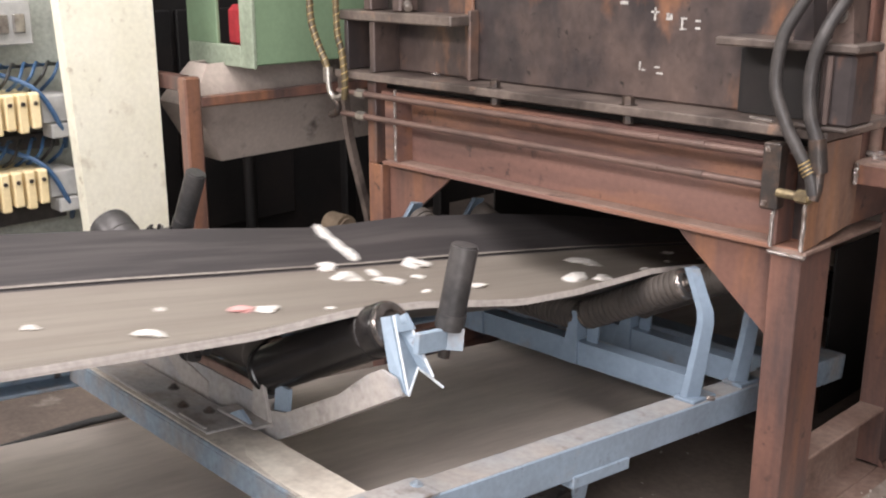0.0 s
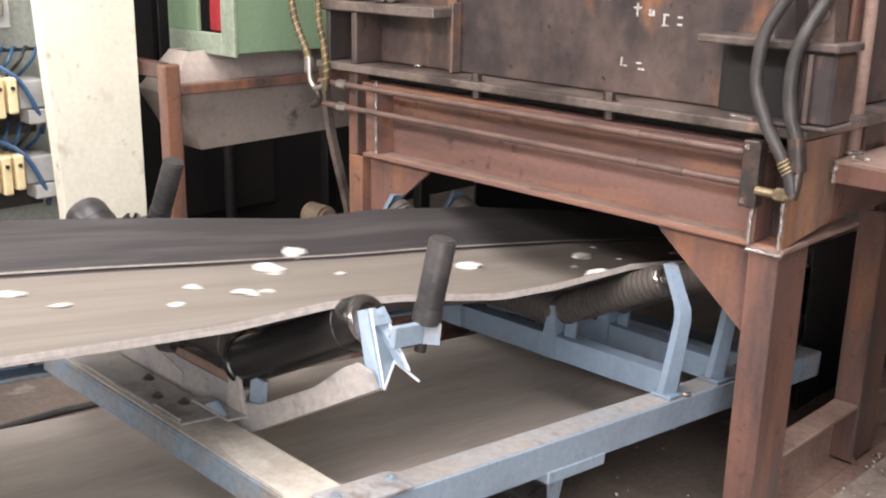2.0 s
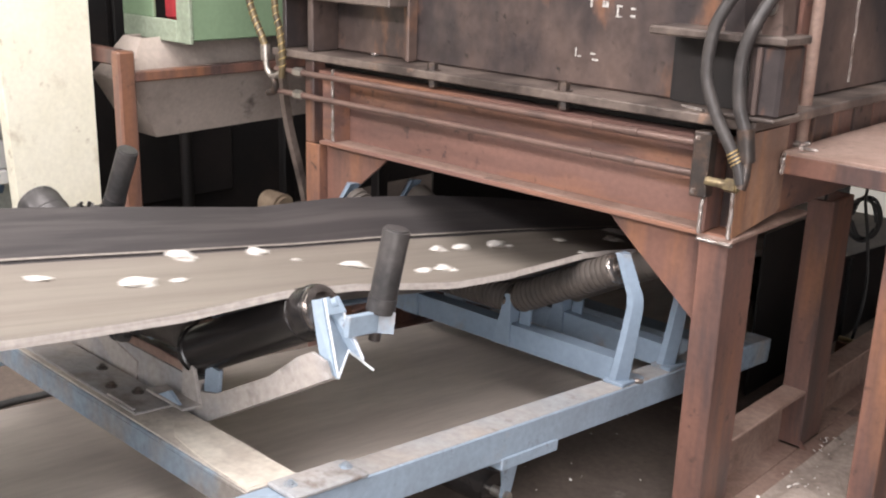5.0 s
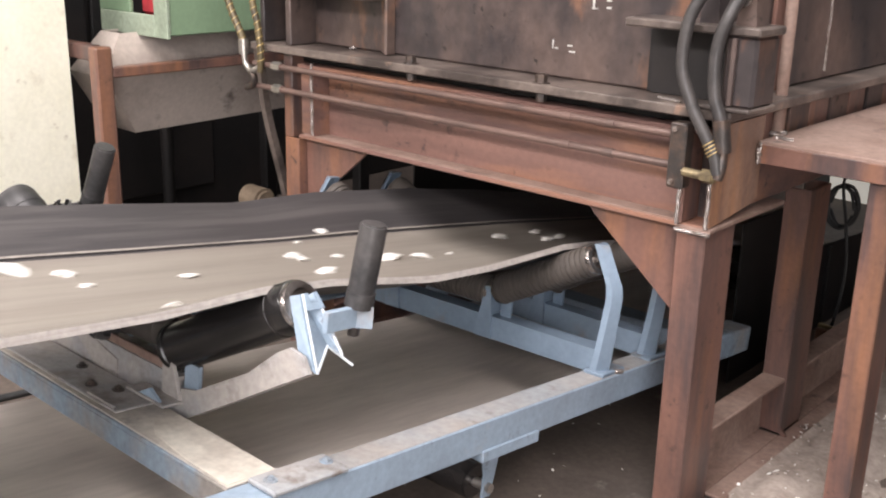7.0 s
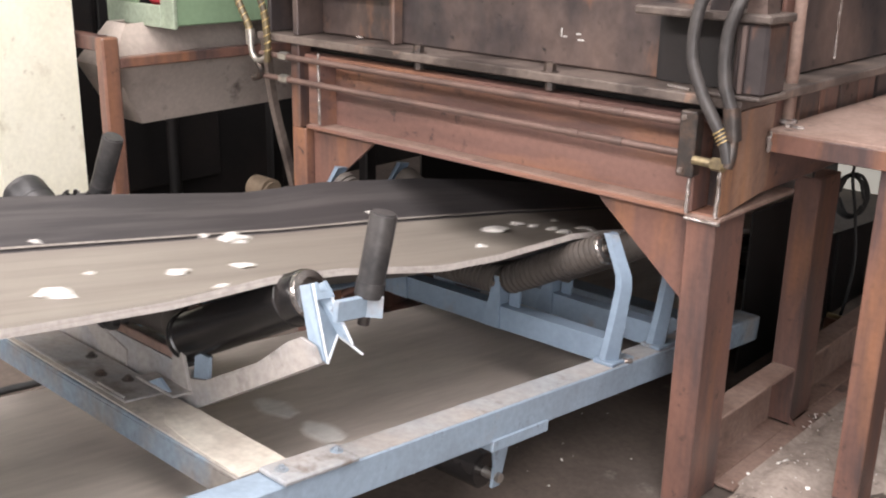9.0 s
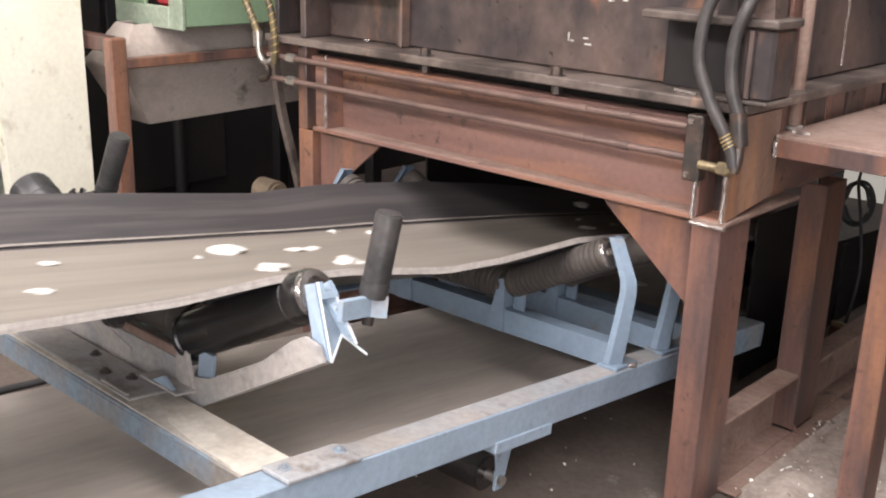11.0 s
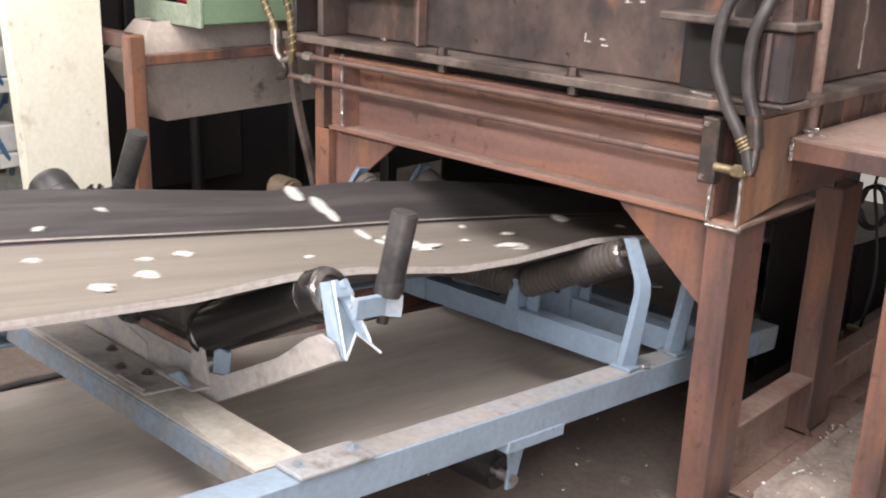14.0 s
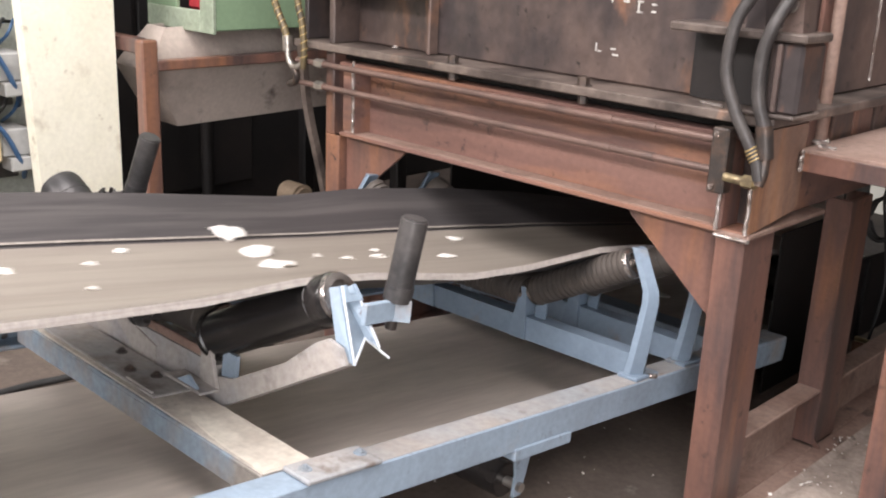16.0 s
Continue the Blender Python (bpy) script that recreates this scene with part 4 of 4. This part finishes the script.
    # duct in a dark colour for the shadow below the terminal blocks
    part("duct", span(B(), -2.46, -2.34, -1.65, -0.68, zc - 0.155, zc - 0.1, 0.003), HOSE, cab, "wiring duct, darkened for the shadow under the blocks")
    for k in range(14):
        y = -1.25 + k * 0.04
        pts = [(-2.33, y, zc + 0.045), (-2.25 + 0.02 * random.random(), y + 0.01, zc + 0.11 - 0.02 * random.random()), (-2.28, y + 0.05, zc + 0.14), (-2.36, y + 0.1, zc + 0.125), (-2.4, y + 0.2, zc + 0.12)]
        part("wire", tube(B(), pts, 0.006, 6, 5), BLUEWIRE if k % 3 else CABLE, cab)
    part("wire", tube(B(), [(-2.3, -0.9, zc + 0.12), (-2.2, -0.8, zc - 0.02 + 0.08), (-2.19, -0.73, zc - 0.08), (-2.3, -0.68, zc - 0.15)], 0.009, 6, 6), BLUEWIRE, cab)
rel = part("relay", span(B(), -2.46, -2.3, -1.0, -0.75, 1.16, 1.3, 0.004), GREYPLAST, cab)
for k in range(4):
    part("relay_terminal", span(B(), -2.3, -2.28, -0.98 + k * 0.055, -0.945 + k * 0.055, 1.2, 1.26, 0.003), STEEL, rel)

stand = thing("hopper_stand", Matrix(), "red-oxide steel stand of square tube holding a grey chute", "stand")
# only the front leg is rust; the others are black for the shade
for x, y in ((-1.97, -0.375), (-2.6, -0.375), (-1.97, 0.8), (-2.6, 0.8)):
    part("leg", span(B(), x - 0.025, x + 0.025, y - 0.032, y + 0.03, 0, 1.05, 0.006), RUST if y < 0 and x > -2 else SHADE_BLACK, stand)
part("rail", span(B(), -1.99, -1.95, -0.345, 0.775, 0.945, 0.98, 0.004), RUST, stand)
part("rail", span(B(), -2.575, -1.995, -0.395, -0.355, 1.0, 1.052, 0.004), RUST, stand)

chute = thing("chute", Matrix.Translation((-0.008, -0.028, 0.008)), "dusty grey folded sheet-metal chute on the stand", "chute")
lvl = [(1.065, -2.2, -2.08, -0.2, 0.8), (0.93, -2.26, -2.02, -0.3, 1.1), (0.71, -2.3, -2.1, -0.15, 0.9)]
ring = [[(x1, y0, z), (x1, y1, z + 0.02), (x0, y1, z), (x0, y0, z)] for z, x0, x1, y0, y1 in lvl]
for a, b in zip(ring, ring[1:]):
    for i in range(4):
        bm = B()
        q = [Vector(v) for v in (a[i], a[(i + 1) % 4], b[(i + 1) % 4], b[i])]
        n = (q[1] - q[0]).cross(q[3] - q[0]).normalized() * 0.003
        f = [[bm.verts.new(v + n * k) for v in q] for k in (-1, 1)]
        bm.faces.new(f[0]), bm.faces.new(f[1][::-1])
        for k in range(4):
            bm.faces.new((f[0][k], f[1][k], f[1][(k + 1) % 4], f[0][(k + 1) % 4]))
        bmesh.ops.recalc_face_normals(bm, faces=bm.faces[:])
        part("panel", bm, GREY_SHEET, chute)

gb = thing("green_machine_box", Matrix.Translation((0, -0.018, 0.004)), "green enamelled machine box with an open end showing a red part", "machine box")
part("side", span(B(), -1.92, -1.9, -0.13, 0.9, 1.07, 2.0, 0.004), GREEN, gb)
# underside black instead of green, for the shade beneath the box
part("bottom", span(B(), -2.32, -1.92, -0.13, 0.9, 1.07, 1.09), SHADE_BLACK, gb)
part("rim", span(B(), -1.975, -1.895, -0.145, -0.13, 1.06, 2.0, 0.003), GREEN_PALE, gb)
part("rim", span(B(), -2.32, -1.975, -0.145, -0.13, 1.06, 1.135, 0.003), GREEN_PALE, gb)
part("rim", span(B(), -2.32, -2.12, -0.145, -0.13, 1.135, 2.0, 0.003), GREEN, gb)
part("red_part", span(B(), -2.13, -1.98, -0.1, 0.1, 1.12, 1.27, 0.02), RED, gb, "red painted part inside")

# black block added for the shade behind the belt, under the chute
dk = thing("shade_block", Matrix(), "black block added for the deep shade behind the belt", "machine")
part("housing", span(B(), -4.6, -3.2, -1.6, 2.5, 0.0, 2.6, 0.01), SHADE_BLACK, dk)
part("door", span(B(), -3.2, -3.17, -0.35, 0.25, 0.15, 1.2, 0.006), SHADE_BLACK, dk)
part("door", span(B(), -3.2, -3.17, 0.28, 0.9, 0.15, 1.2, 0.006), SHADE_BLACK, dk)
part("pipe", rod(B(), (-3.05, 0.55, 0.0), (-3.05, 0.55, 1.1), 0.03, n=16), SHADE_BLACK, dk)

motor = thing("gear_motor", Matrix(), "pale tan gear motor with a dark cover behind the belt", "motor")
part("body", rod(B(), (-2.0, 0.22, 0.43), (-1.88, 0.22, 0.43), 0.05, n=28, bevel=0.012), TAN, motor)
part("foot", span(B(), -2.1, -1.9, 0.13, 0.31, 0.0, 0.385, 0.006), SHADE_BLACK, motor)
# made-up sheets that hide the belt's tail and darken the gap behind
guard = thing("tail_screen", Matrix(), "grey and black sheets added to fill the dark gap behind the press", "guard")
part("sheet", span(B(), -1.75, -0.62, 2.2, 2.21, 0.0, 1.0, 0.002), GREY_SHEET, guard)
part("sheet", span(B(), -1.76, -1.75, 0.9, 2.2, 0.0, 1.0, 0.002), SHADE_BLACK, guard)
part("side_sheet", prism(B(), [(0.86, 0.0), (0.86, 0.56), (1.15, 0.56), (1.45, 0.35), (2.1, 0.3), (2.1, 0.0)], -0.246, -0.24, 0), SHADE_BLACK, guard)
part("rib", span(B(), -0.24, -0.225, 1.38, 1.41, 0.0, 0.36, 0.002), SHADE_BLACK, guard)
part("rib", span(B(), -0.24, -0.225, 1.58, 1.61, 0.0, 0.33, 0.002), SHADE_BLACK, guard)
stop = thing("stop_block", Matrix(), "dark steel block with a brass bar behind the beam", "block")
part("body", span(B(), -0.13, -0.03, 1.28, 1.36, 0.0, 0.118, 0.004), SOOT, stop)
part("bar", span(B(), -0.125, -0.035, 1.285, 1.3, 0.118, 0.134, 0.003), BRASS_OLD, stop, "dull brass bar")
# chalk strokes on the chamber, too worn to read
chalk = thing("chalk_marks", Matrix(), "worn white chalk strokes on the sooty chamber", "chalk writing")
for x, z, w, h in ((-0.54, 1.325, 0.03, 0.012), (-0.44, 1.3, 0.007, 0.045), (-0.44, 1.305, 0.03, 0.007), (-0.396, 1.295, 0.022, 0.022), (-0.353, 1.292, 0.022, 0.007), (-0.357, 1.28, 0.007, 0.03), (-0.353, 1.266, 0.024, 0.006),
                   (-0.311, 1.288, 0.018, 0.007), (-0.311, 1.27, 0.018, 0.007), (-0.48, 1.165, 0.006, 0.03), (-0.468, 1.155, 0.014, 0.006), (-0.425, 1.165, 0.02, 0.006), (-0.417, 1.15, 0.024, 0.006)):
    part("stroke", span(B(), x - max(w, 0.006) / 2.4, x + max(w, 0.006) / 2.4, 0.0985, 0.0992, z - h / 2.6, z + h / 2.6), CHALK, chalk)

# black tube laid along a dark line on the floor
cable = B()
tube(cable, [(-1.83, -2.9, 0.0115), (-1.825, -1.6, 0.0115), (-1.82, -0.99, 0.0115), (-1.8, -0.83, 0.0115), (-1.775, -0.64, 0.014), (-1.78, -0.2, 0.0115), (-1.86, 0.4, 0.0115)], 0.0115, 10, 6)
solid("floor_cable", cable, CABLE, "thick black tube lying along the dusty floor", "cable")
bm = B()
ring = []
for k in range(28):
    a = 2 * math.pi * k / 28
    q = 1 + 0.25 * noise.noise((math.cos(a) * 2, math.sin(a) * 2, 4.0))
    ring.append((-1.69 + 0.07 * q * math.cos(a), -0.7 + 0.16 * q * math.sin(a)))
top = bm.verts.new((-1.69, -0.7, 0.014))
rim = [bm.verts.new((x, y, 0.0005)) for x, y in ring]
mid = [bm.verts.new((-1.69 + (x + 1.69) * 0.55, -0.7 + (y + 0.7) * 0.55, 0.009 + 0.004 * noise.noise((x * 9, y * 9, 1)))) for x, y in ring]
for k in range(28):
    bm.faces.new((rim[k], rim[(k + 1) % 28], mid[(k + 1) % 28], mid[k]))
    bm.faces.new((mid[k], mid[(k + 1) % 28], top))
solid("dust_pile", bm, DUST, "small pale dust pile on the floor", "dust", kind="stuff")

# swept dirt along the base beam, and crumbs on it and on the floor
def dirt_height(x, y):
    u = (x - 0.118) / 0.35
    h = 0.05 * math.sin(math.pi * min(1, u * 1.0 + 0.16)) ** 1.5 * (0.6 + 0.7 * noise.noise((x * 4, y * 3, 0))) + 0.008 * noise.noise((x * 30, y * 30, 2)) + 0.012 * noise.noise((x * 11, y * 11, 5))
    return max(-0.004, h) if 0 < u < 1 and 0.05 < y < 1.95 else -0.004


bm = B()
n, k = 70, 18
for j in range(n + 1):
    for i in range(k + 1):
        x, y = 0.118 + 0.35 * i / k, 0.05 + 1.9 * j / n
        bm.verts.new((x, y, 0.0208 if i == 0 and y > 0.16 else dirt_height(x, y)))
bm.verts.ensure_lookup_table()
for j in range(n):
    for i in range(k):
        a = j * (k + 1) + i
        bm.faces.new([bm.verts[v] for v in (a, a + 1, a + k + 2, a + k + 1)])
solid("dirt_heap", bm, DIRT, "low ridge of swept dirt along the base beam", "dirt", kind="stuff")

bm = B()
r = random.Random(11)
nests = [(r.uniform(0.1, 0.42), r.uniform(0.05, 1.4)) for i in range(16)]
for i in range(420):
    p = r.random()
    if p < 0.4:
        c = r.choice(nests)
        x, y = c[0] + r.gauss(0, 0.018), c[1] + r.gauss(0, 0.03)
    else:
        x, y = (r.uniform(0.09, 0.7), r.uniform(0.0, 1.6)) if p < 0.74 else (r.uniform(-0.6, 0.1), r.uniform(-0.4, 0.6)) if p < 0.82 else (r.uniform(-1.9, 0.9), r.uniform(-1.6, 1.6))
    z = 0.02 if 0.062 < x < 0.13 and 0.15 < y else max(0.0, dirt_height(x, y))
    sz = r.uniform(0.0012, 0.0034) * (2.2 if r.random() < 0.12 else 1)
    m = Matrix.Translation((x, y, z + sz * 0.3)) @ Euler((r.random(), r.random(), r.random() * 6)).to_matrix().to_4x4() @ Matrix.Diagonal((sz, sz * r.uniform(0.5, 2.2), sz * 0.5, 1))
    bmesh.ops.create_icosphere(bm, subdivisions=1, radius=1.0, matrix=m)
solid("floor_crumbs", bm, PALE, "scattered pale stone crumbs on the floor", "crumbs", kind="stuff")


# ---- chips and marks that ride on the belt ----
SPEED = 1.13
Y_IN, Y_OUT = 1.25, -2.75
# chips, batch by batch: the second at which each passes half a metre before the press, its place across the belt, its length
LOAD_START = [(-0.9, 0, 0.028), (-0.74, 0.12, 0.055), (-0.64, -0.04, 0.02), (-0.5, 0.02, 0.052), (-0.45, 0.04, 0.054), (-0.32, 0.08, 0.02), (-0.13, -0.22, 0.049),
(-0.11, -0.16, 0.087), (-0.03, -0.1, 0.071), (-0, 0.02, 0.032), (0.08, -0.12, 0.034), (0.13, -0.2, 0.088), (0.16, 0.02, 0.057), (0.51, 0.04, 0.108),
(0.59, 0.08, 0.074), (0.72, -0.12, 0.105), (0.85, 0.02, 0.042), (1.04, -0.04, 0.02), (1.17, -0.14, 0.051), (1.23, -0.04, 0.033), (1.41, 0.02, 0.025),
(1.52, -0.1, 0.038), (1.58, -0.02, 0.052), (1.66, -0.02, 0.031), (1.76, -0.18, 0.07), (1.86, -0.24, 0.06), (1.9, -0.12, 0.023)]
LOAD_SECOND = [(2.32, -0.1, 0.068), (2.35, 0.34, 0.069), (2.64, 0, 0.02), (2.78, 0.08, 0.028), (2.8, -0.1, 0.077), (2.9, -0.04, 0.02), (2.94, -0.18, 0.02),
(3.23, -0.06, 0.041), (3.89, -0.1, 0.049), (3.95, -0.18, 0.02), (4.13, -0.2, 0.02), (5.68, -0.12, 0.02), (5.87, 0.02, 0.022), (5.95, -0.14, 0.038),
(6.16, 0.06, 0.02), (6.21, -0.1, 0.08), (6.29, -0.18, 0.085), (6.37, 0.34, 0.041), (6.4, -0.14, 0.041), (6.4, -0.04, 0.031), (6.61, -0.04, 0.036),
(6.94, 0.04, 0.057), (6.96, -0.12, 0.053), (6.96, -0.08, 0.033)]
LOAD_THIRD = [(7.04, -0.2, 0.02), (7.06, -0.08, 0.031), (7.1, 0.02, 0.036), (7.12, -0.24, 0.032), (7.18, -0.02, 0.076), (7.22, -0.12, 0.02), (7.28, 0, 0.057),
(7.39, 0, 0.02), (7.73, -0.12, 0.056), (7.87, -0.04, 0.06), (7.92, -0.14, 0.05), (7.95, -0.06, 0.051), (8.27, 0.06, 0.076), (8.37, -0.24, 0.02),
(8.4, -0.06, 0.02), (8.43, 0.36, 0.024), (8.56, 0, 0.052), (8.72, 0, 0.049), (8.75, -0.22, 0.021), (8.8, -0.2, 0.071), (8.85, -0.2, 0.032),
(9.28, -0.26, 0.02), (9.3, -0.22, 0.042)]
LOAD_FOURTH = [(10.76, 0.04, 0.077), (10.9, -0.1, 0.044), (10.95, -0.1, 0.038), (10.95, 0.04, 0.082), (11.05, 0.04, 0.02), (11.11, -0.2, 0.026), (11.21, -0.18, 0.028),
(12.04, -0.08, 0.063), (12.14, -0.18, 0.02), (12.27, -0.28, 0.06), (12.23, -0.1, 0.041), (12.25, 0, 0.041), (12.36, -0.12, 0.096), (12.39, 0.04, 0.02),
(12.41, -0.02, 0.055), (12.49, -0.18, 0.03), (12.6, -0.08, 0.022), (12.71, -0.1, 0.034), (12.76, -0.2, 0.02)]
LOAD_FIFTH = [(13, -0.02, 0.04), (13.27, -0.14, 0.03), (13.3, 0.08, 0.044), (13.32, 0.1, 0.023), (13.34, -0.26, 0.02), (13.43, 0.02, 0.048), (13.48, -0.32, 0.02),
(13.48, -0.1, 0.035), (13.59, -0.12, 0.037), (13.85, -0.02, 0.023), (14.09, 0.02, 0.02), (14.2, -0.14, 0.04), (14.2, -0.04, 0.09)]
LOAD_LAST = [(14.42, -0.06, 0.028), (14.5, 0.04, 0.108), (14.52, -0.18, 0.02), (14.62, -0.1, 0.049), (14.95, -0.22, 0.02), (14.97, -0.2, 0.061), (15.18, -0.1, 0.041),
(15.28, 0.06, 0.02), (15.36, -0.12, 0.028), (15.45, -0.18, 0.028), (15.73, -0.02, 0.086), (15.74, -0.24, 0.078), (15.76, -0.14, 0.08), (15.89, -0.08, 0.021),
(15.95, -0.04, 0.031), (16.05, -0.04, 0.043), (16.08, -0.1, 0.02), (16.24, 0, 0.048), (16.42, -0.16, 0.041)]
gap = random.Random(5)
LOAD_GAPS = [(gap.uniform(a, b), gap.choice((-0.2, -0.14, -0.1, -0.05, 0.0, 0.05)), gap.uniform(0.02, 0.08)) for a, b in ((4.3, 5.7),) * 12 + ((9.4, 10.8),) * 12]


def chip_mesh(seed):
    r = random.Random(seed)
    bm = B()
    bmesh.ops.create_icosphere(bm, subdivisions=2, radius=0.5)
    off = Vector((r.uniform(0, 50), r.uniform(0, 50), 0))
    for v in bm.verts:
        k = 1 + 0.9 * noise.noise(v.co * 2.3 + off) + 0.5 * noise.noise(v.co * 5 + off)
        v.co = Vector((v.co.x * k * r.uniform(0.9, 1.05), v.co.y * k, max(v.co.z, -0.12) * (0.8 + 0.4 * k) + 0.1))
    return mesh_of("stone_chip", bm, PALE, 0.35)


CHIP_MESHES = [chip_mesh(i) for i in range(7)]
RIDERS = []     # (thing, time at y = -0.5, place across, turn, lift)
for load in (LOAD_START, LOAD_SECOND, LOAD_THIRD, LOAD_FOURTH, LOAD_FIFTH, LOAD_LAST, LOAD_GAPS):
    for t0, across, length in load:
        k = len(RIDERS)
        ob = new("stone_chip", CHIP_MESHES[k % 7])
        if t0 == -0.5:
            ob.data = ob.data.copy()
            ob.data.materials[0] = PINK
        w = length * random.uniform(0.55, 0.85)
        ob.scale = (w * 0.95, length * 1.0, min(0.02, max(0.009, length * 0.26)))
        tagged(ob, "flat white stone chip lying on the conveyor belt" if t0 != -0.5 else "flat pink stone chip lying on the conveyor belt", "stone chip", "chips on the belt")
        RIDERS.append((ob, t0, across, random.uniform(-25, 25), 0.0015))


def dab_mesh(seed, lx, ly):
    r = random.Random(seed)
    bm = B()
    n = 18
    ring = [(lx * 0.5 * math.cos(a) * r.uniform(0.8, 1.1), ly * 0.5 * math.sin(a) * r.uniform(0.8, 1.1)) for a in [2 * math.pi * k / n for k in range(n)]]
    prism(bm, ring, 0, 0.003, 2)
    return mesh_of("paint_mark", bm, PAINT, 0.5)


for k, (t0, across, lx, ly) in enumerate(((-0.05, -0.37, 0.075, 0.035), (-0.04, -0.31, 0.075, 0.038), (-0.03, -0.265, 0.06, 0.04), (-0.02, -0.17, 0.05, 0.03), (0.0, -0.1, 0.06, 0.03),
                                          (14.05, -0.37, 0.07, 0.04), (14.07, -0.31, 0.075, 0.036), (14.1, -0.265, 0.06, 0.03), (14.12, -0.17, 0.07, 0.02), (14.14, -0.1, 0.06, 0.018), (14.17, -0.05, 0.06, 0.05), (14.23, -0.03, 0.03, 0.1))):
    ob = new("paint_mark", dab_mesh(k, lx, ly))
    tagged(ob, "white paint dab of a mark brushed across the belt", "paint mark", "paint marks")
    RIDERS.append((ob, t0, across, 0.0, 0.003))
spark = solid("spark", rod(B(), (0, 0, -0.013), (0, 0, 0.013), 0.003, 0.0045, n=8, bevel=0.001), HOT, "glowing orange spark falling from the press", "spark")
UNDER = []      # marks on the return strand: thing, time at y = -0.7, place across
for k, (t0, x, lx, ly) in enumerate(((9.01, 0.03, 0.14, 0.075), (9.02, 0.206, 0.14, 0.08), (9.06, -0.21, 0.1, 0.06))):
    ob = new("paint_mark", dab_mesh(40 + k, lx, ly))
    tagged(ob, "faint white paint mark on the return strand of the belt", "paint mark", "paint marks")
    UNDER.append((ob, t0, x))


def rider_pose(y, across, turn, lift):
    p, lean = belt_at(y, across, lift)
    return CONV @ Matrix.Translation(p) @ Matrix.Rotation(lean, 4, "Y") @ Matrix.Rotation(radians(turn), 4, "Z")


def ride_rows(place, t_in, t_out, step=0.25):
    """Rows from 0 to 16 s: at rest before t_in and after t_out."""
    times = [0.0]
    a, b = max(0.0, t_in), min(16.0, t_out)
    n = max(1, int((b - a) / step))
    times += [a + (b - a) * i / n for i in range(n + 1)] if b > a else []
    times = sorted({round(t, 3) for t in times + [16.0]})
    return [(t, place(t)) for t in times]


def motions():
    for ob, t0, across, turn, lift in RIDERS:
        def place(t):
            y = min(Y_IN, max(Y_OUT, -0.5 - SPEED * (t - t0)))
            return rider_pose(y, across, turn, lift)
        walk(ob, ride_rows(place, t0 - (Y_IN + 0.5) / SPEED, t0 + (-Y_OUT - 0.5) / SPEED))
    walk(spark, [
        (0, pose(-0.831, 0.300, 0.980, 0, -25, 0)),
        (8.42, pose(-0.831, 0.300, 0.980, 0, -25, 0)),
        (8.5, pose(-0.821, 0.300, 0.638, 0, -25, 0)),
        (8.6, pose(-0.670, 0.300, 0.616, 0, -60, 0)),
        (8.7, pose(-0.580, 0.300, 0.638, 0, -60, 0)),
        (8.8, pose(-0.522, 0.300, 0.632, 0, -60, 0)),
        (8.9, pose(-0.300, 0.360, 0.520, 0, -60, 0)),
        (9.0, pose(-0.157, 0.430, 0.278, 0, -85, 0)),
        (16, pose(-0.157, 0.430, 0.278, 0, -85, 0)),
    ])
    for ob, t0, x in UNDER:
        def place(t):
            y = min(1.3, max(-2.9, -0.7 + SPEED * (t - t0)))
            return CONV @ Matrix.Translation((x, y, RET + 0.0075))
        walk(ob, ride_rows(place, t0 - 2.2 / SPEED, t0 + 2.0 / SPEED))
    for ob, m, r, sign in SPINS:
        step = SPEED / r / FPS
        walk(ob, [(k / FPS, m @ Matrix.Rotation(step * k * sign, 4, "Z")) for k in range(16 * FPS + 1)])


motions()
